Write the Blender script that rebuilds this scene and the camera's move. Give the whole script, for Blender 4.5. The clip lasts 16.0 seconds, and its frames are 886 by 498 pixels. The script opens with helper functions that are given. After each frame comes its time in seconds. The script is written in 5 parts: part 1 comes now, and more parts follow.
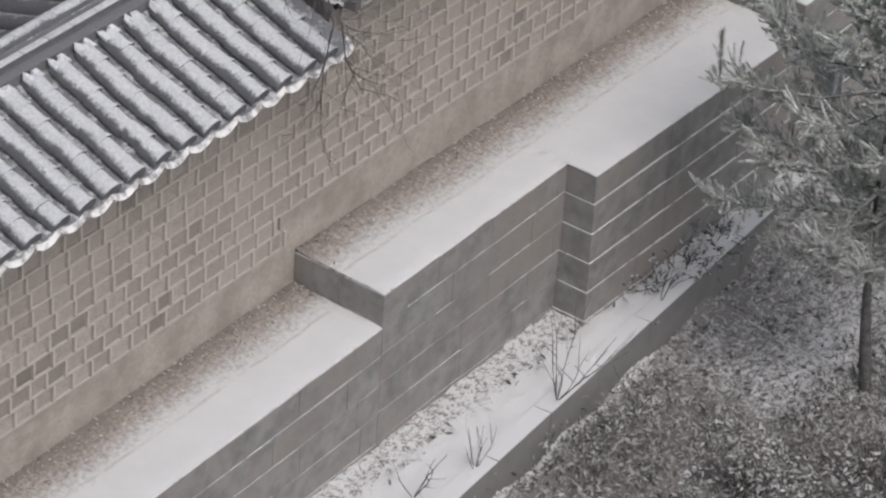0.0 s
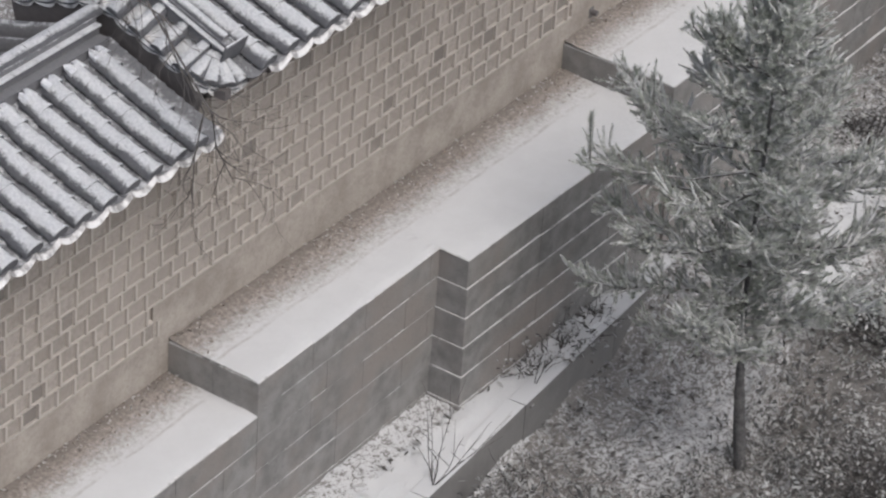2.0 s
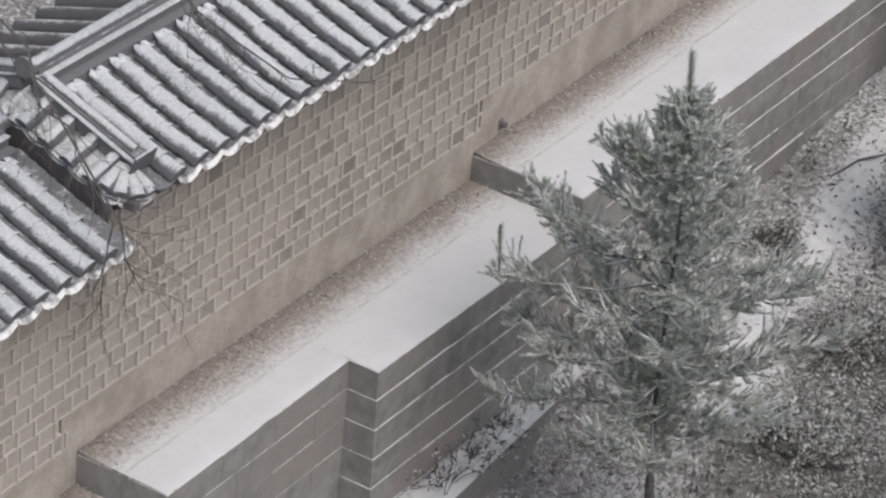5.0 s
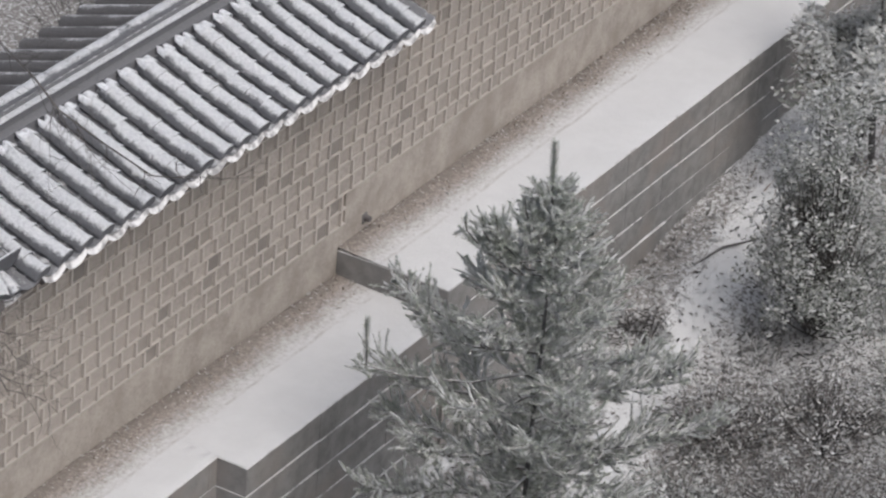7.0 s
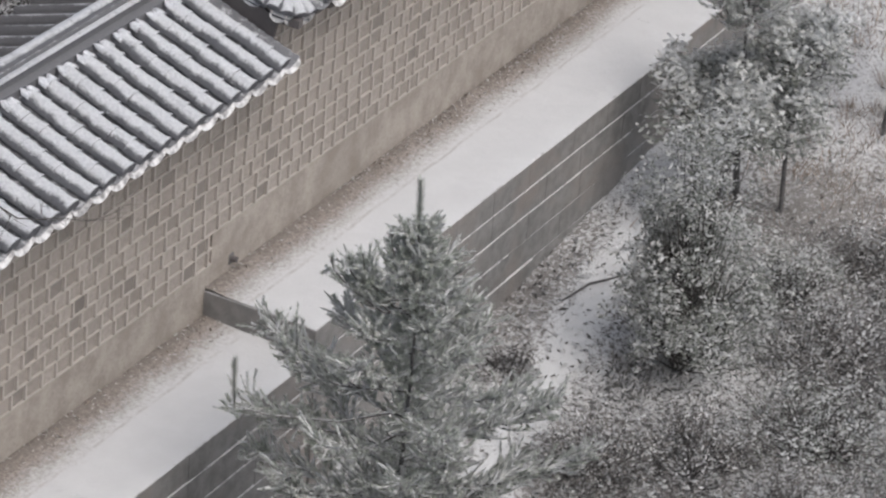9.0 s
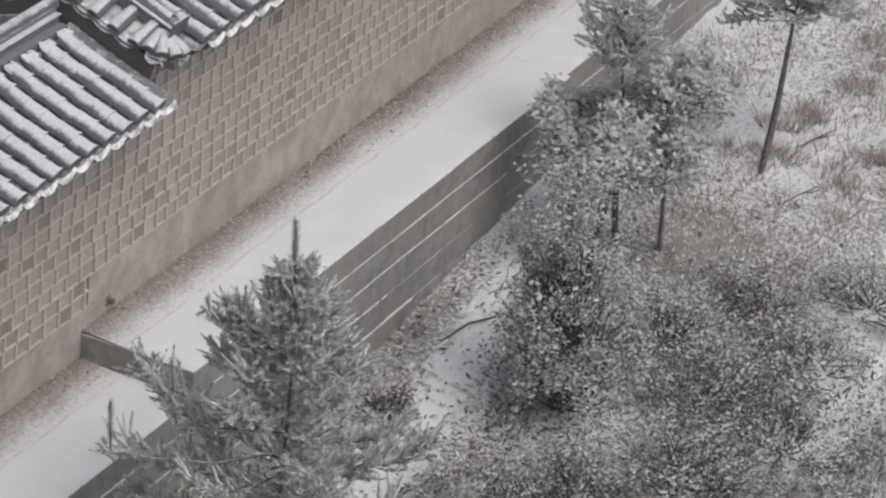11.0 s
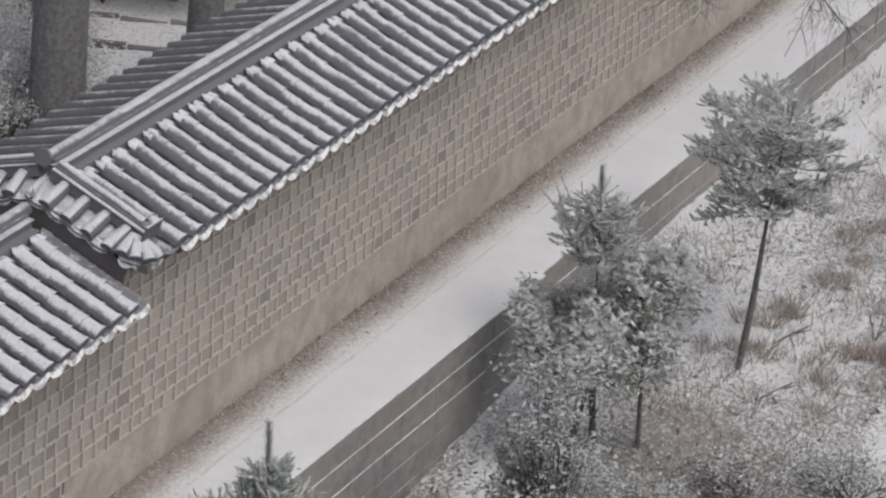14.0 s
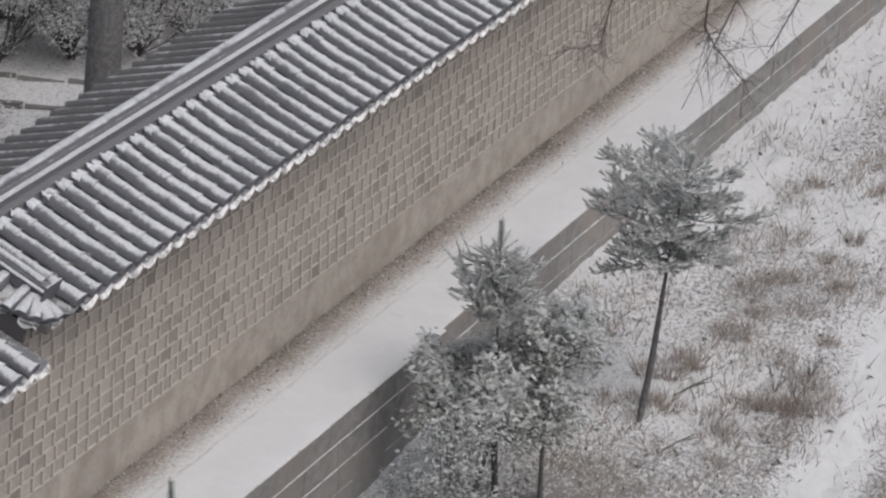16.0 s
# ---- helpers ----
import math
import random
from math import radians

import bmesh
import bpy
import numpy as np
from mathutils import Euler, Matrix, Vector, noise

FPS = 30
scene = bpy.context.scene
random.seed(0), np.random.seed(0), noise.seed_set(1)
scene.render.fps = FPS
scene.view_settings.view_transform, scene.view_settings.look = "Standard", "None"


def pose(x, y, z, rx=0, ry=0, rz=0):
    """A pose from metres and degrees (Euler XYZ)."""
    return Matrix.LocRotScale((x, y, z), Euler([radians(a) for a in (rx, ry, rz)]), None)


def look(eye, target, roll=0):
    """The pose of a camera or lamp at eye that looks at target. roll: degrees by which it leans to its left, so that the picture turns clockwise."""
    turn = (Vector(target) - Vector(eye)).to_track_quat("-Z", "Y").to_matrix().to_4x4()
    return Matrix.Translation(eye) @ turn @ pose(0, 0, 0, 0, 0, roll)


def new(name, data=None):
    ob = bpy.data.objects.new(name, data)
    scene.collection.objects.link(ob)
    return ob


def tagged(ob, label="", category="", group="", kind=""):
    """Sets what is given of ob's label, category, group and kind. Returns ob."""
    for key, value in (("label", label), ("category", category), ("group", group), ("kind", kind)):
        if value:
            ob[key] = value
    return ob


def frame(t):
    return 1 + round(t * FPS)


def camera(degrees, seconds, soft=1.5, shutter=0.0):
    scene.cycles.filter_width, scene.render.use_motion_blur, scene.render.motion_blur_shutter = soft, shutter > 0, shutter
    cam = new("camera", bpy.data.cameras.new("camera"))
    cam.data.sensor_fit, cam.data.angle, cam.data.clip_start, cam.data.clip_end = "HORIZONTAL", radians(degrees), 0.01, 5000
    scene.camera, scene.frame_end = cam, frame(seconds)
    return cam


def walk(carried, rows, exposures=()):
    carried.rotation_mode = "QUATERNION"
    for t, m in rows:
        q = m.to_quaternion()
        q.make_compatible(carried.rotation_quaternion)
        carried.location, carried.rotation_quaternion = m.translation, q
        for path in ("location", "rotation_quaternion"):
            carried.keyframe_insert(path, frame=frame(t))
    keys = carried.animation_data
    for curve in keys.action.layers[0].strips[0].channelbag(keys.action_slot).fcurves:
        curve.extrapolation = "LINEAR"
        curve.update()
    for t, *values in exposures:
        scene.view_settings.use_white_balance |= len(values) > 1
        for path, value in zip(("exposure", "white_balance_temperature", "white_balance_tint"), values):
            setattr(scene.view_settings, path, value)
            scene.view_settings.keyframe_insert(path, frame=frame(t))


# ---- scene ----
cam = camera(13.877, 16.0, soft=2.3)
ROWS = [
    (0, -0.012, -18.018, 20.482, 34.634, -34.484, 3.949),
    (0.5, -0.017, -18.005, 20.491, 33.86, -34.028, 3.827),
    (1, -0.046, -18.011, 20.492, 33.226, -33.522, 3.892),
    (1.5, -0.036, -18.017, 20.504, 32.754, -33.159, 4.132),
    (2, -0.048, -18.026, 20.498, 32.327, -32.981, 4.242),
    (2.5, -0.057, -18.017, 20.499, 32.079, -32.94, 4.36),
    (3, -0.045, -18.02, 20.495, 31.926, -32.865, 4.349),
    (3.5, -0.071, -18.034, 20.489, 31.911, -32.572, 4.194),
    (4, -0.054, -18.044, 20.499, 31.831, -32.014, 4.237),
    (4.2, -0.037, -18.029, 20.528, 31.726, -31.809, 4.419),
    (6.3, -0.048, -17.998, 20.508, 29.244, -30.106, 5.175),
    (6.5, -0.027, -17.995, 20.507, 29.097, -29.899, 5.009),
    (7, -0.05, -17.995, 20.496, 28.484, -29.47, 5.107),
    (7.5, -0.052, -17.992, 20.488, 27.748, -29.17, 5.379),
    (8, -0.062, -17.992, 20.485, 27.115, -28.88, 5.546),
    (8.5, -0.065, -17.998, 20.472, 26.724, -28.707, 5.487),
    (9, -0.048, -17.998, 20.474, 26.169, -28.642, 5.582),
    (9.5, -0.047, -17.979, 20.483, 25.175, -28.561, 5.823),
    (9.7, -0.049, -17.979, 20.482, 24.856, -28.518, 5.757),
    (11.8, 0.1, -18.227, 20.433, 24.49, -27.184, 5.808),
    (12, 0.088, -18.241, 20.429, 24.663, -26.904, 5.65),
    (12.5, 0.088, -18.245, 20.443, 24.95, -26.051, 5.307),
    (13, 0.053, -18.253, 20.448, 25.053, -25.247, 5.038),
    (13.5, 0.107, -18.251, 20.435, 25.014, -24.865, 5.015),
    (14, 0.115, -18.269, 20.433, 24.458, -24.62, 5.141),
    (14.5, 0.077, -18.259, 20.439, 23.952, -23.911, 5.522),
    (15, 0.076, -18.253, 20.451, 23.698, -23.545, 5.547),
    (15.5, 0.094, -18.255, 20.443, 23.326, -23.276, 5.113),
    (16, 0.1, -18.269, 20.464, 22.817, -23.634, 5.153),
]
walk(cam, [(t, pose(x, y, z, 90 + pitch, 0, turn - 90) @ pose(0, 0, 0, 0, 0, lean)) for t, x, y, z, turn, pitch, lean in ROWS],
     exposures=[(0.0, 0.36), (3.0, 0.41), (4.2, 0.42), (7.0, 0.46), (9.5, 0.44), (11.8, 0.36), (13.0, 0.32), (16.0, 0.26)])

# ---- world and light: a snowy, overcast day ----
SUN_UP, SUN_TURN = radians(55), radians(200)
world = bpy.data.worlds.new("overcast")
scene.world = world
world.use_nodes = True
wn = world.node_tree.nodes
sky = wn.new("ShaderNodeTexSky")
sky.sky_type, sky.sun_disc, sky.sun_elevation, sky.sun_rotation = "NISHITA", False, SUN_UP, SUN_TURN
sky.air_density, sky.dust_density = 1.0, 4.0
grey = wn.new("ShaderNodeHueSaturation")
grey.inputs["Saturation"].default_value = 0.55
world.node_tree.links.new(sky.outputs[0], grey.inputs["Color"])
world.node_tree.links.new(grey.outputs[0], wn["Background"].inputs["Color"])
wn["Background"].inputs["Strength"].default_value = 0.12
sun = new("sun", bpy.data.lights.new("sun", "SUN"))
sun.data.energy, sun.data.angle, sun.data.color = 0.9, radians(40), (1.0, 0.985, 0.98)
sun.matrix_world = look((0, -30, 60), (12, 0, 0))

# ---- materials ----
def material(name, build, rough=0.9):
    m = bpy.data.materials.new(name)
    m.use_nodes = True
    nt = m.node_tree
    b = nt.nodes["Principled BSDF"]
    b.inputs["Roughness"].default_value = rough
    b.inputs["Specular IOR Level"].default_value = 0.12
    build(Nodes(nt, b))
    return m


class Nodes:
    """Small helper to write node trees."""

    def __init__(self, nt, b):
        self.nt, self.b = nt, b

    def node(self, kind, **sets):
        n = self.nt.nodes.new(kind)
        for k, v in sets.items():
            if k == "op":
                n.operation = v
            elif k == "data":
                n.data_type = v
        return n

    def put(self, value, socket):
        if isinstance(value, bpy.types.NodeSocket):
            self.nt.links.new(value, socket)
        else:
            socket.default_value = value

    def math(self, op, a, b=0.0, clamp=False):
        n = self.node("ShaderNodeMath", op=op)
        n.use_clamp = clamp
        self.put(a, n.inputs[0])
        self.put(b, n.inputs[1])
        return n.outputs[0]

    def noise(self, scale, detail=4.0, rough=0.6, where=None):
        n = self.node("ShaderNodeTexNoise")
        n.inputs["Scale"].default_value = scale
        n.inputs["Detail"].default_value = detail
        n.inputs["Roughness"].default_value = rough
        self.put(where or self.place(), n.inputs["Vector"])
        return n.outputs["Fac"]

    def place(self):
        return self.node("ShaderNodeNewGeometry").outputs["Position"]

    def normal_z(self):
        s = self.node("ShaderNodeSeparateXYZ")
        self.nt.links.new(self.node("ShaderNodeNewGeometry").outputs["Normal"], s.inputs[0])
        return s.outputs[2]

    def axis(self, i):
        s = self.node("ShaderNodeSeparateXYZ")
        self.nt.links.new(self.place(), s.inputs[0])
        return s.outputs[i]

    def normal_axis(self, i):
        s = self.node("ShaderNodeSeparateXYZ")
        self.nt.links.new(self.node("ShaderNodeNewGeometry").outputs["Normal"], s.inputs[0])
        return s.outputs[i]

    def island(self):
        return self.node("ShaderNodeNewGeometry").outputs["Random Per Island"]

    def object_random(self):
        return self.node("ShaderNodeObjectInfo").outputs["Random"]

    def attribute(self, name):
        n = self.node("ShaderNodeAttribute")
        n.attribute_name = name
        return n.outputs["Fac"]

    def span(self, x, lo, hi):
        n = self.node("ShaderNodeMapRange")
        n.interpolation_type = "SMOOTHSTEP"
        self.put(x, n.inputs["Value"])
        n.inputs["From Min"].default_value, n.inputs["From Max"].default_value = lo, hi
        return n.outputs["Result"]

    def mix(self, f, a, b):
        n = self.node("ShaderNodeMix", data="RGBA")
        self.put(f, n.inputs["Factor"])
        for v, s in ((a, n.inputs["A"]), (b, n.inputs["B"])):
            self.put((*v, 1.0) if isinstance(v, tuple) else v, s)
        return n.outputs["Result"]

    def ramp(self, x, stops):
        n = self.node("ShaderNodeValToRGB")
        e = n.color_ramp.elements
        while len(e) < len(stops):
            e.new(0.5)
        for el, (p, c) in zip(e, stops):
            el.position, el.color = p, (*c, 1.0)
        self.put(x, n.inputs[0])
        return n.outputs[0]

    def colour(self, c):
        self.put(c, self.b.inputs["Base Color"])

    def bump(self, h, strength=0.3, distance=0.02):
        n = self.node("ShaderNodeBump")
        n.inputs["Strength"].default_value, n.inputs["Distance"].default_value = strength, distance
        self.put(h, n.inputs["Height"])
        self.nt.links.new(n.outputs[0], self.b.inputs["Normal"])


SNOW = (0.545, 0.545, 0.55)
SNOW_DULL = (0.54, 0.54, 0.54)


def m_snow_terrace(n):
    """Snow on the terrace, with bare soil and litter in the shelter of the eave."""
    edge = n.math("ADD", n.axis(1), n.math("MULTIPLY", n.math("SUBTRACT", n.noise(0.8, 3), 0.5), 0.30))
    edge = n.math("ADD", edge, n.math("MULTIPLY", n.math("SUBTRACT", n.noise(17, 5, 0.8), 0.5), 0.75))
    bare = n.span(edge, -0.62, -0.16)
    drip = n.math("ABSOLUTE", n.math("ADD", n.math("ADD", n.axis(1), 0.575), n.math("MULTIPLY", n.math("SUBTRACT", n.noise(1.5, 3), 0.5), 0.10)))
    drip = n.math("MULTIPLY", n.span(drip, 0.032, 0.010), n.span(n.noise(4.0, 5, 0.8), 0.36, 0.62))
    bare = n.math("MAXIMUM", bare, n.math("MULTIPLY", drip, 0.42))
    speck = n.span(n.noise(38, 3, 0.7), 0.62, 0.75)
    soil = n.mix(n.span(n.noise(24, 5, 0.8), 0.3, 0.7), (0.115, 0.097, 0.084), (0.35, 0.305, 0.272))
    soil = n.mix(n.math("MULTIPLY", n.span(edge, -0.22, 0.0), 0.8), soil, n.mix(n.noise(20, 4, 0.7), (0.09, 0.075, 0.064), (0.20, 0.17, 0.148)))
    soil = n.mix(n.math("MULTIPLY", speck, n.math("MULTIPLY", n.span(n.axis(1), -0.12, -0.3), 0.35)), soil, SNOW_DULL)
    snow = n.mix(n.span(n.noise(2.0, 5, 0.65), 0.35, 0.7), (0.515, 0.515, 0.52), SNOW)
    n.colour(n.mix(n.math("MULTIPLY", bare, 0.93), snow, soil))
    n.bump(n.math("ADD", n.noise(30, 4), n.math("MULTIPLY", n.noise(4, 3), 2.0)), 0.25, 0.02)


def m_granite(n):
    """Grey dressed granite, damp in patches, with snow caught on its ledges."""
    base = n.mix(n.span(n.noise(4.0, 6, 0.75), 0.3, 0.7), (0.165, 0.16, 0.157), (0.29, 0.282, 0.277))
    base = n.mix(n.span(n.noise(0.8, 4), 0.42, 0.66), base, (0.255, 0.228, 0.213))
    base = n.mix(n.math("MULTIPLY", n.span(n.noise(16, 5, 0.8), 0.5, 0.75), 0.45), base, (0.115, 0.11, 0.107))
    base = n.mix(n.math("MULTIPLY", n.object_random(), 0.3), base, (0.235, 0.226, 0.22))
    fleck = n.span(n.noise(55, 3, 0.7), 0.64, 0.76)
    base = n.mix(n.math("MULTIPLY", fleck, 0.45), base, (0.46, 0.45, 0.445))
    top = n.math("MULTIPLY", n.span(n.normal_z(), 0.5, 0.8), n.span(n.noise(7, 4, 0.7), 0.30, 0.52))
    n.colour(n.mix(top, base, (0.62, 0.615, 0.61)))
    n.bump(n.noise(30, 5, 0.75), 0.6, 0.02)


def m_kerb(n):
    base = n.mix(n.noise(5.0, 6, 0.7), (0.15, 0.145, 0.142), (0.24, 0.233, 0.228))
    top = n.span(n.normal_z(), 0.5, 0.8)
    n.colour(n.mix(top, base, n.mix(n.noise(5, 3), (0.55, 0.55, 0.555), SNOW)))
    n.bump(n.noise(45, 5, 0.7), 0.35, 0.01)


def m_granite_mortar(n):
    n.colour(n.mix(n.noise(12, 4), (0.12, 0.115, 0.112), (0.19, 0.18, 0.175)))
    n.bump(n.noise(50, 4), 0.3, 0.01)


def m_wall_stone(n):
    """Small squared wall stones, warm grey, each a little different."""
    r = n.object_random()
    a = n.ramp(r, [(0.0, (0.295, 0.264, 0.238)), (0.45, (0.355, 0.32, 0.29)), (0.8, (0.40, 0.363, 0.331)), (1.0, (0.19, 0.172, 0.158))])
    a = n.mix(n.math("MULTIPLY", n.span(n.noise(16, 5, 0.75), 0.35, 0.7), 0.55), a, (0.205, 0.183, 0.163))
    n.colour(n.mix(n.span(n.noise(0.5, 3), 0.45, 0.75), a, (0.35, 0.315, 0.285)))
    n.bump(n.noise(40, 5, 0.7), 0.5, 0.012)


def m_wall_stone_far(n):
    r = n.island()
    a = n.ramp(r, [(0.0, (0.295, 0.264, 0.238)), (0.45, (0.355, 0.32, 0.29)), (0.8, (0.40, 0.363, 0.331)), (1.0, (0.19, 0.172, 0.158))])
    a = n.mix(n.math("MULTIPLY", n.span(n.noise(16, 5, 0.75), 0.35, 0.7), 0.55), a, (0.205, 0.183, 0.163))
    n.colour(n.mix(n.span(n.noise(0.5, 3), 0.45, 0.75), a, (0.35, 0.315, 0.285)))
    n.bump(n.noise(40, 5, 0.7), 0.5, 0.012)


def m_wall_mortar(n):
    n.colour(n.mix(n.noise(9, 5), (0.37, 0.335, 0.302), (0.48, 0.44, 0.402)))
    n.bump(n.noise(60, 3), 0.3, 0.006)


def m_plaster(n):
    """Lime and earth plaster at the wall's foot, mottled and patched."""
    a = n.mix(n.span(n.noise(2.6, 5, 0.7), 0.32, 0.68), (0.285, 0.252, 0.224), (0.41, 0.372, 0.336))
    a = n.mix(n.math("MULTIPLY", n.span(n.noise(22, 5, 0.8), 0.46, 0.7), 0.5), a, (0.215, 0.187, 0.164))
    a = n.mix(n.math("MULTIPLY", n.span(n.noise(0.55, 3), 0.52, 0.66), 0.35), a, (0.24, 0.21, 0.187))
    n.colour(a)
    n.bump(n.noise(30, 5, 0.75), 0.6, 0.02)


def m_roof_tile(n, bare=0.06, flank=0.36, low=(0.13, 0.132, 0.146), high=(0.25, 0.253, 0.272)):
    """Dark fired tile under thin, windblown snow that leaves one flank half bare."""
    dark = n.mix(n.noise(35, 4, 0.7), low, high)
    lie = n.math("ADD", n.normal_z(), n.math("MULTIPLY", n.normal_axis(0), flank))
    lie = n.math("ADD", lie, n.math("MULTIPLY", n.math("SUBTRACT", n.noise(1.3, 3, 0.6), 0.5), 1.3))
    lie = n.math("ADD", lie, n.math("MULTIPLY", n.math("SUBTRACT", n.noise(9, 5, 0.8), 0.5), 0.8))
    lie = n.math("ADD", lie, n.math("MULTIPLY", n.math("SUBTRACT", n.noise(40, 4, 0.85), 0.5), 1.2))
    lie = n.math("SUBTRACT", lie, n.math("MULTIPLY", n.span(n.normal_axis(1), -0.72, -0.88), n.math("MULTIPLY", n.span(n.noise(5, 3, 0.7), 0.30, 0.5), 1.6)))
    cover = n.span(lie, bare, bare + 0.50)
    snow = n.mix(n.span(n.noise(30, 4, 0.8), 0.38, 0.62), (0.70, 0.707, 0.73), (0.86, 0.865, 0.885))
    n.colour(n.mix(n.math("MULTIPLY", cover, 0.96), dark, snow))
    n.bump(n.noise(34, 4, 0.8), 1.0, 0.05)


def m_roof_snow(n):
    n.colour(n.mix(n.span(n.noise(24, 4, 0.8), 0.36, 0.6), (0.54, 0.547, 0.57), (0.76, 0.767, 0.79)))
    n.bump(n.noise(34, 4, 0.8), 0.8, 0.03)


def m_pan_tile(n, bare=0.22):
    dark = n.mix(n.noise(30, 4), (0.125, 0.125, 0.132), (0.20, 0.20, 0.21))
    lie = n.math("ADD", n.math("SUBTRACT", n.noise(8, 5, 0.75), 0.5), n.math("MULTIPLY", n.normal_z(), 0.25))
    n.colour(n.mix(n.math("MULTIPLY", n.span(lie, bare, bare + 0.18), 0.7), dark, (0.6, 0.605, 0.615)))
    n.bump(n.noise(50, 4), 0.3, 0.01)


def m_drip(n):
    dark = n.mix(n.noise(30, 4), (0.22, 0.215, 0.215), (0.36, 0.35, 0.35))
    n.colour(n.mix(n.span(n.noise(10, 4), 0.35, 0.6), dark, (0.70, 0.69, 0.69)))
    n.bump(n.noise(50, 4), 0.3, 0.01)


def m_wood_and_shade(n):
    # dark wood tone, also used as painted shade below eaves and gables
    n.colour(n.mix(n.noise(10, 4), (0.095, 0.087, 0.088), (0.15, 0.136, 0.135)))


def m_ground(n):
    """Snow over leaf litter and dead grass: the attribute says how deep the snow lies."""
    deep = n.attribute("snow_depth")
    grain = n.math("ADD", n.math("MULTIPLY", n.noise(16, 4, 0.75), 0.6), n.math("MULTIPLY", n.noise(42, 3, 0.7), 0.4))
    cover = n.span(n.math("ADD", deep, n.math("MULTIPLY", n.math("SUBTRACT", grain, 0.5), 3.0)), 0.36, 0.64)
    litter = n.mix(n.noise(24, 5, 0.8), (0.13, 0.122, 0.118), (0.26, 0.243, 0.23))
    litter = n.mix(n.span(n.noise(0.8, 3), 0.45, 0.7), litter, n.mix(n.noise(30, 3), (0.15, 0.14, 0.132), (0.28, 0.256, 0.235)))
    n.colour(n.mix(cover, litter, n.mix(n.noise(5, 3), (0.55, 0.55, 0.55), SNOW)))
    n.bump(n.math("ADD", grain, n.math("MULTIPLY", n.noise(3, 3), 1.5)), 0.5, 0.04)


def m_bark(n, low=(0.085, 0.083, 0.084), high=(0.20, 0.194, 0.193)):
    a = n.mix(n.span(n.noise(14, 6, 0.8), 0.3, 0.7), low, high)
    snow = n.math("MULTIPLY", n.span(n.math("ADD", n.normal_z(), n.math("MULTIPLY", n.noise(12, 3), 0.4)), 0.75, 1.0), 0.8)
    n.colour(n.mix(snow, a, SNOW_DULL))
    n.bump(n.noise(22, 5, 0.75), 1.0, 0.04)


def m_twig(n):
    a = n.mix(n.noise(20, 3), (0.085, 0.078, 0.076), (0.16, 0.147, 0.138))
    snow = n.math("MULTIPLY", n.span(n.math("ADD", n.normal_z(), n.math("MULTIPLY", n.noise(9, 3), 0.5)), 0.35, 0.75), 0.9)
    n.colour(n.mix(snow, a, SNOW_DULL))


def m_bare_twig(n):
    a = n.mix(n.noise(20, 3), (0.065, 0.061, 0.06), (0.13, 0.12, 0.115))
    n.colour(n.mix(n.math("MULTIPLY", n.span(n.math("ADD", n.normal_z(), n.math("MULTIPLY", n.noise(9, 3), 0.5)), 0.95, 1.25), 0.6), a, SNOW_DULL))


def m_frost(n):
    a = n.mix(n.noise(20, 3), (0.17, 0.175, 0.16), (0.27, 0.275, 0.255))
    n.colour(n.mix(n.span(n.noise(11, 4, 0.7), 0.36, 0.60), a, SNOW_DULL))


def leaf_material(low, high, snowy, amount):
    def build(n):
        r = n.island()
        a = n.mix(r, low, high)
        s = n.math("ADD", n.noise(5.5, 3), n.math("MULTIPLY", n.math("ABSOLUTE", n.normal_z()), 0.22))
        s = n.math("ADD", s, n.math("MULTIPLY", n.math("SUBTRACT", n.math("FRACT", n.math("MULTIPLY", r, 57.0)), 0.5), 0.55))
        c = n.mix(n.math("MULTIPLY", n.span(s, 0.92 - amount, 1.02 - amount), 0.9), a, snowy)
        n.colour(c)
        thin = n.node("ShaderNodeBsdfTranslucent")
        n.put(c, thin.inputs["Color"])
        both = n.node("ShaderNodeMixShader")
        both.inputs[0].default_value = 0.5
        n.put(n.b.outputs[0], both.inputs[1])
        n.put(thin.outputs[0], both.inputs[2])
        n.put(both.outputs[0], n.nt.nodes["Material Output"].inputs["Surface"])
    return build


SNOW_TERRACE = material("terrace_snow", m_snow_terrace)
GRANITE = material("granite", m_granite, 0.8)
KERB_STONE = material("kerb_stone", m_kerb)
GRANITE_JOINT = material("granite_joint", m_granite_mortar)
WALL_STONE = material("wall_stone", m_wall_stone)
WALL_STONE_FAR = material("wall_stone_joined", m_wall_stone_far)
WALL_MORTAR = material("wall_mortar", m_wall_mortar)
PLASTER = material("foot_plaster", m_plaster)
TILE = material("roof_tile", m_roof_tile, 0.95)
DUSTED_TILE = material("dusted_roof_tile", lambda n: m_roof_tile(n, 0.34), 0.95)
PAN = material("pan_tile", m_pan_tile, 0.8)
RIDGE_TILE = material("ridge_tile", lambda n: m_roof_tile(n, 0.50, 0.1), 0.95)
COURSE_TILE = material("ridge_course_tile", lambda n: m_roof_tile(n, 0.15, 0.2), 0.95)
RIDGE_BASE = material("ridge_base", lambda n: m_pan_tile(n, 0.42), 0.9)
ROOF_SNOW = material("roof_snow", m_roof_snow, 0.95)
REAR_PAN = material("rear_pan_tile", lambda n: m_pan_tile(n, 0.16), 0.9)
REAR_TILE = material("rear_tile", lambda n: m_roof_tile(n, 0.76, 0.3, (0.115, 0.111, 0.113), (0.21, 0.204, 0.207)), 0.95)
DRIP = material("drip_tile", m_drip, 0.8)
WOOD_AND_SHADE = material("wood_and_shade", m_wood_and_shade)
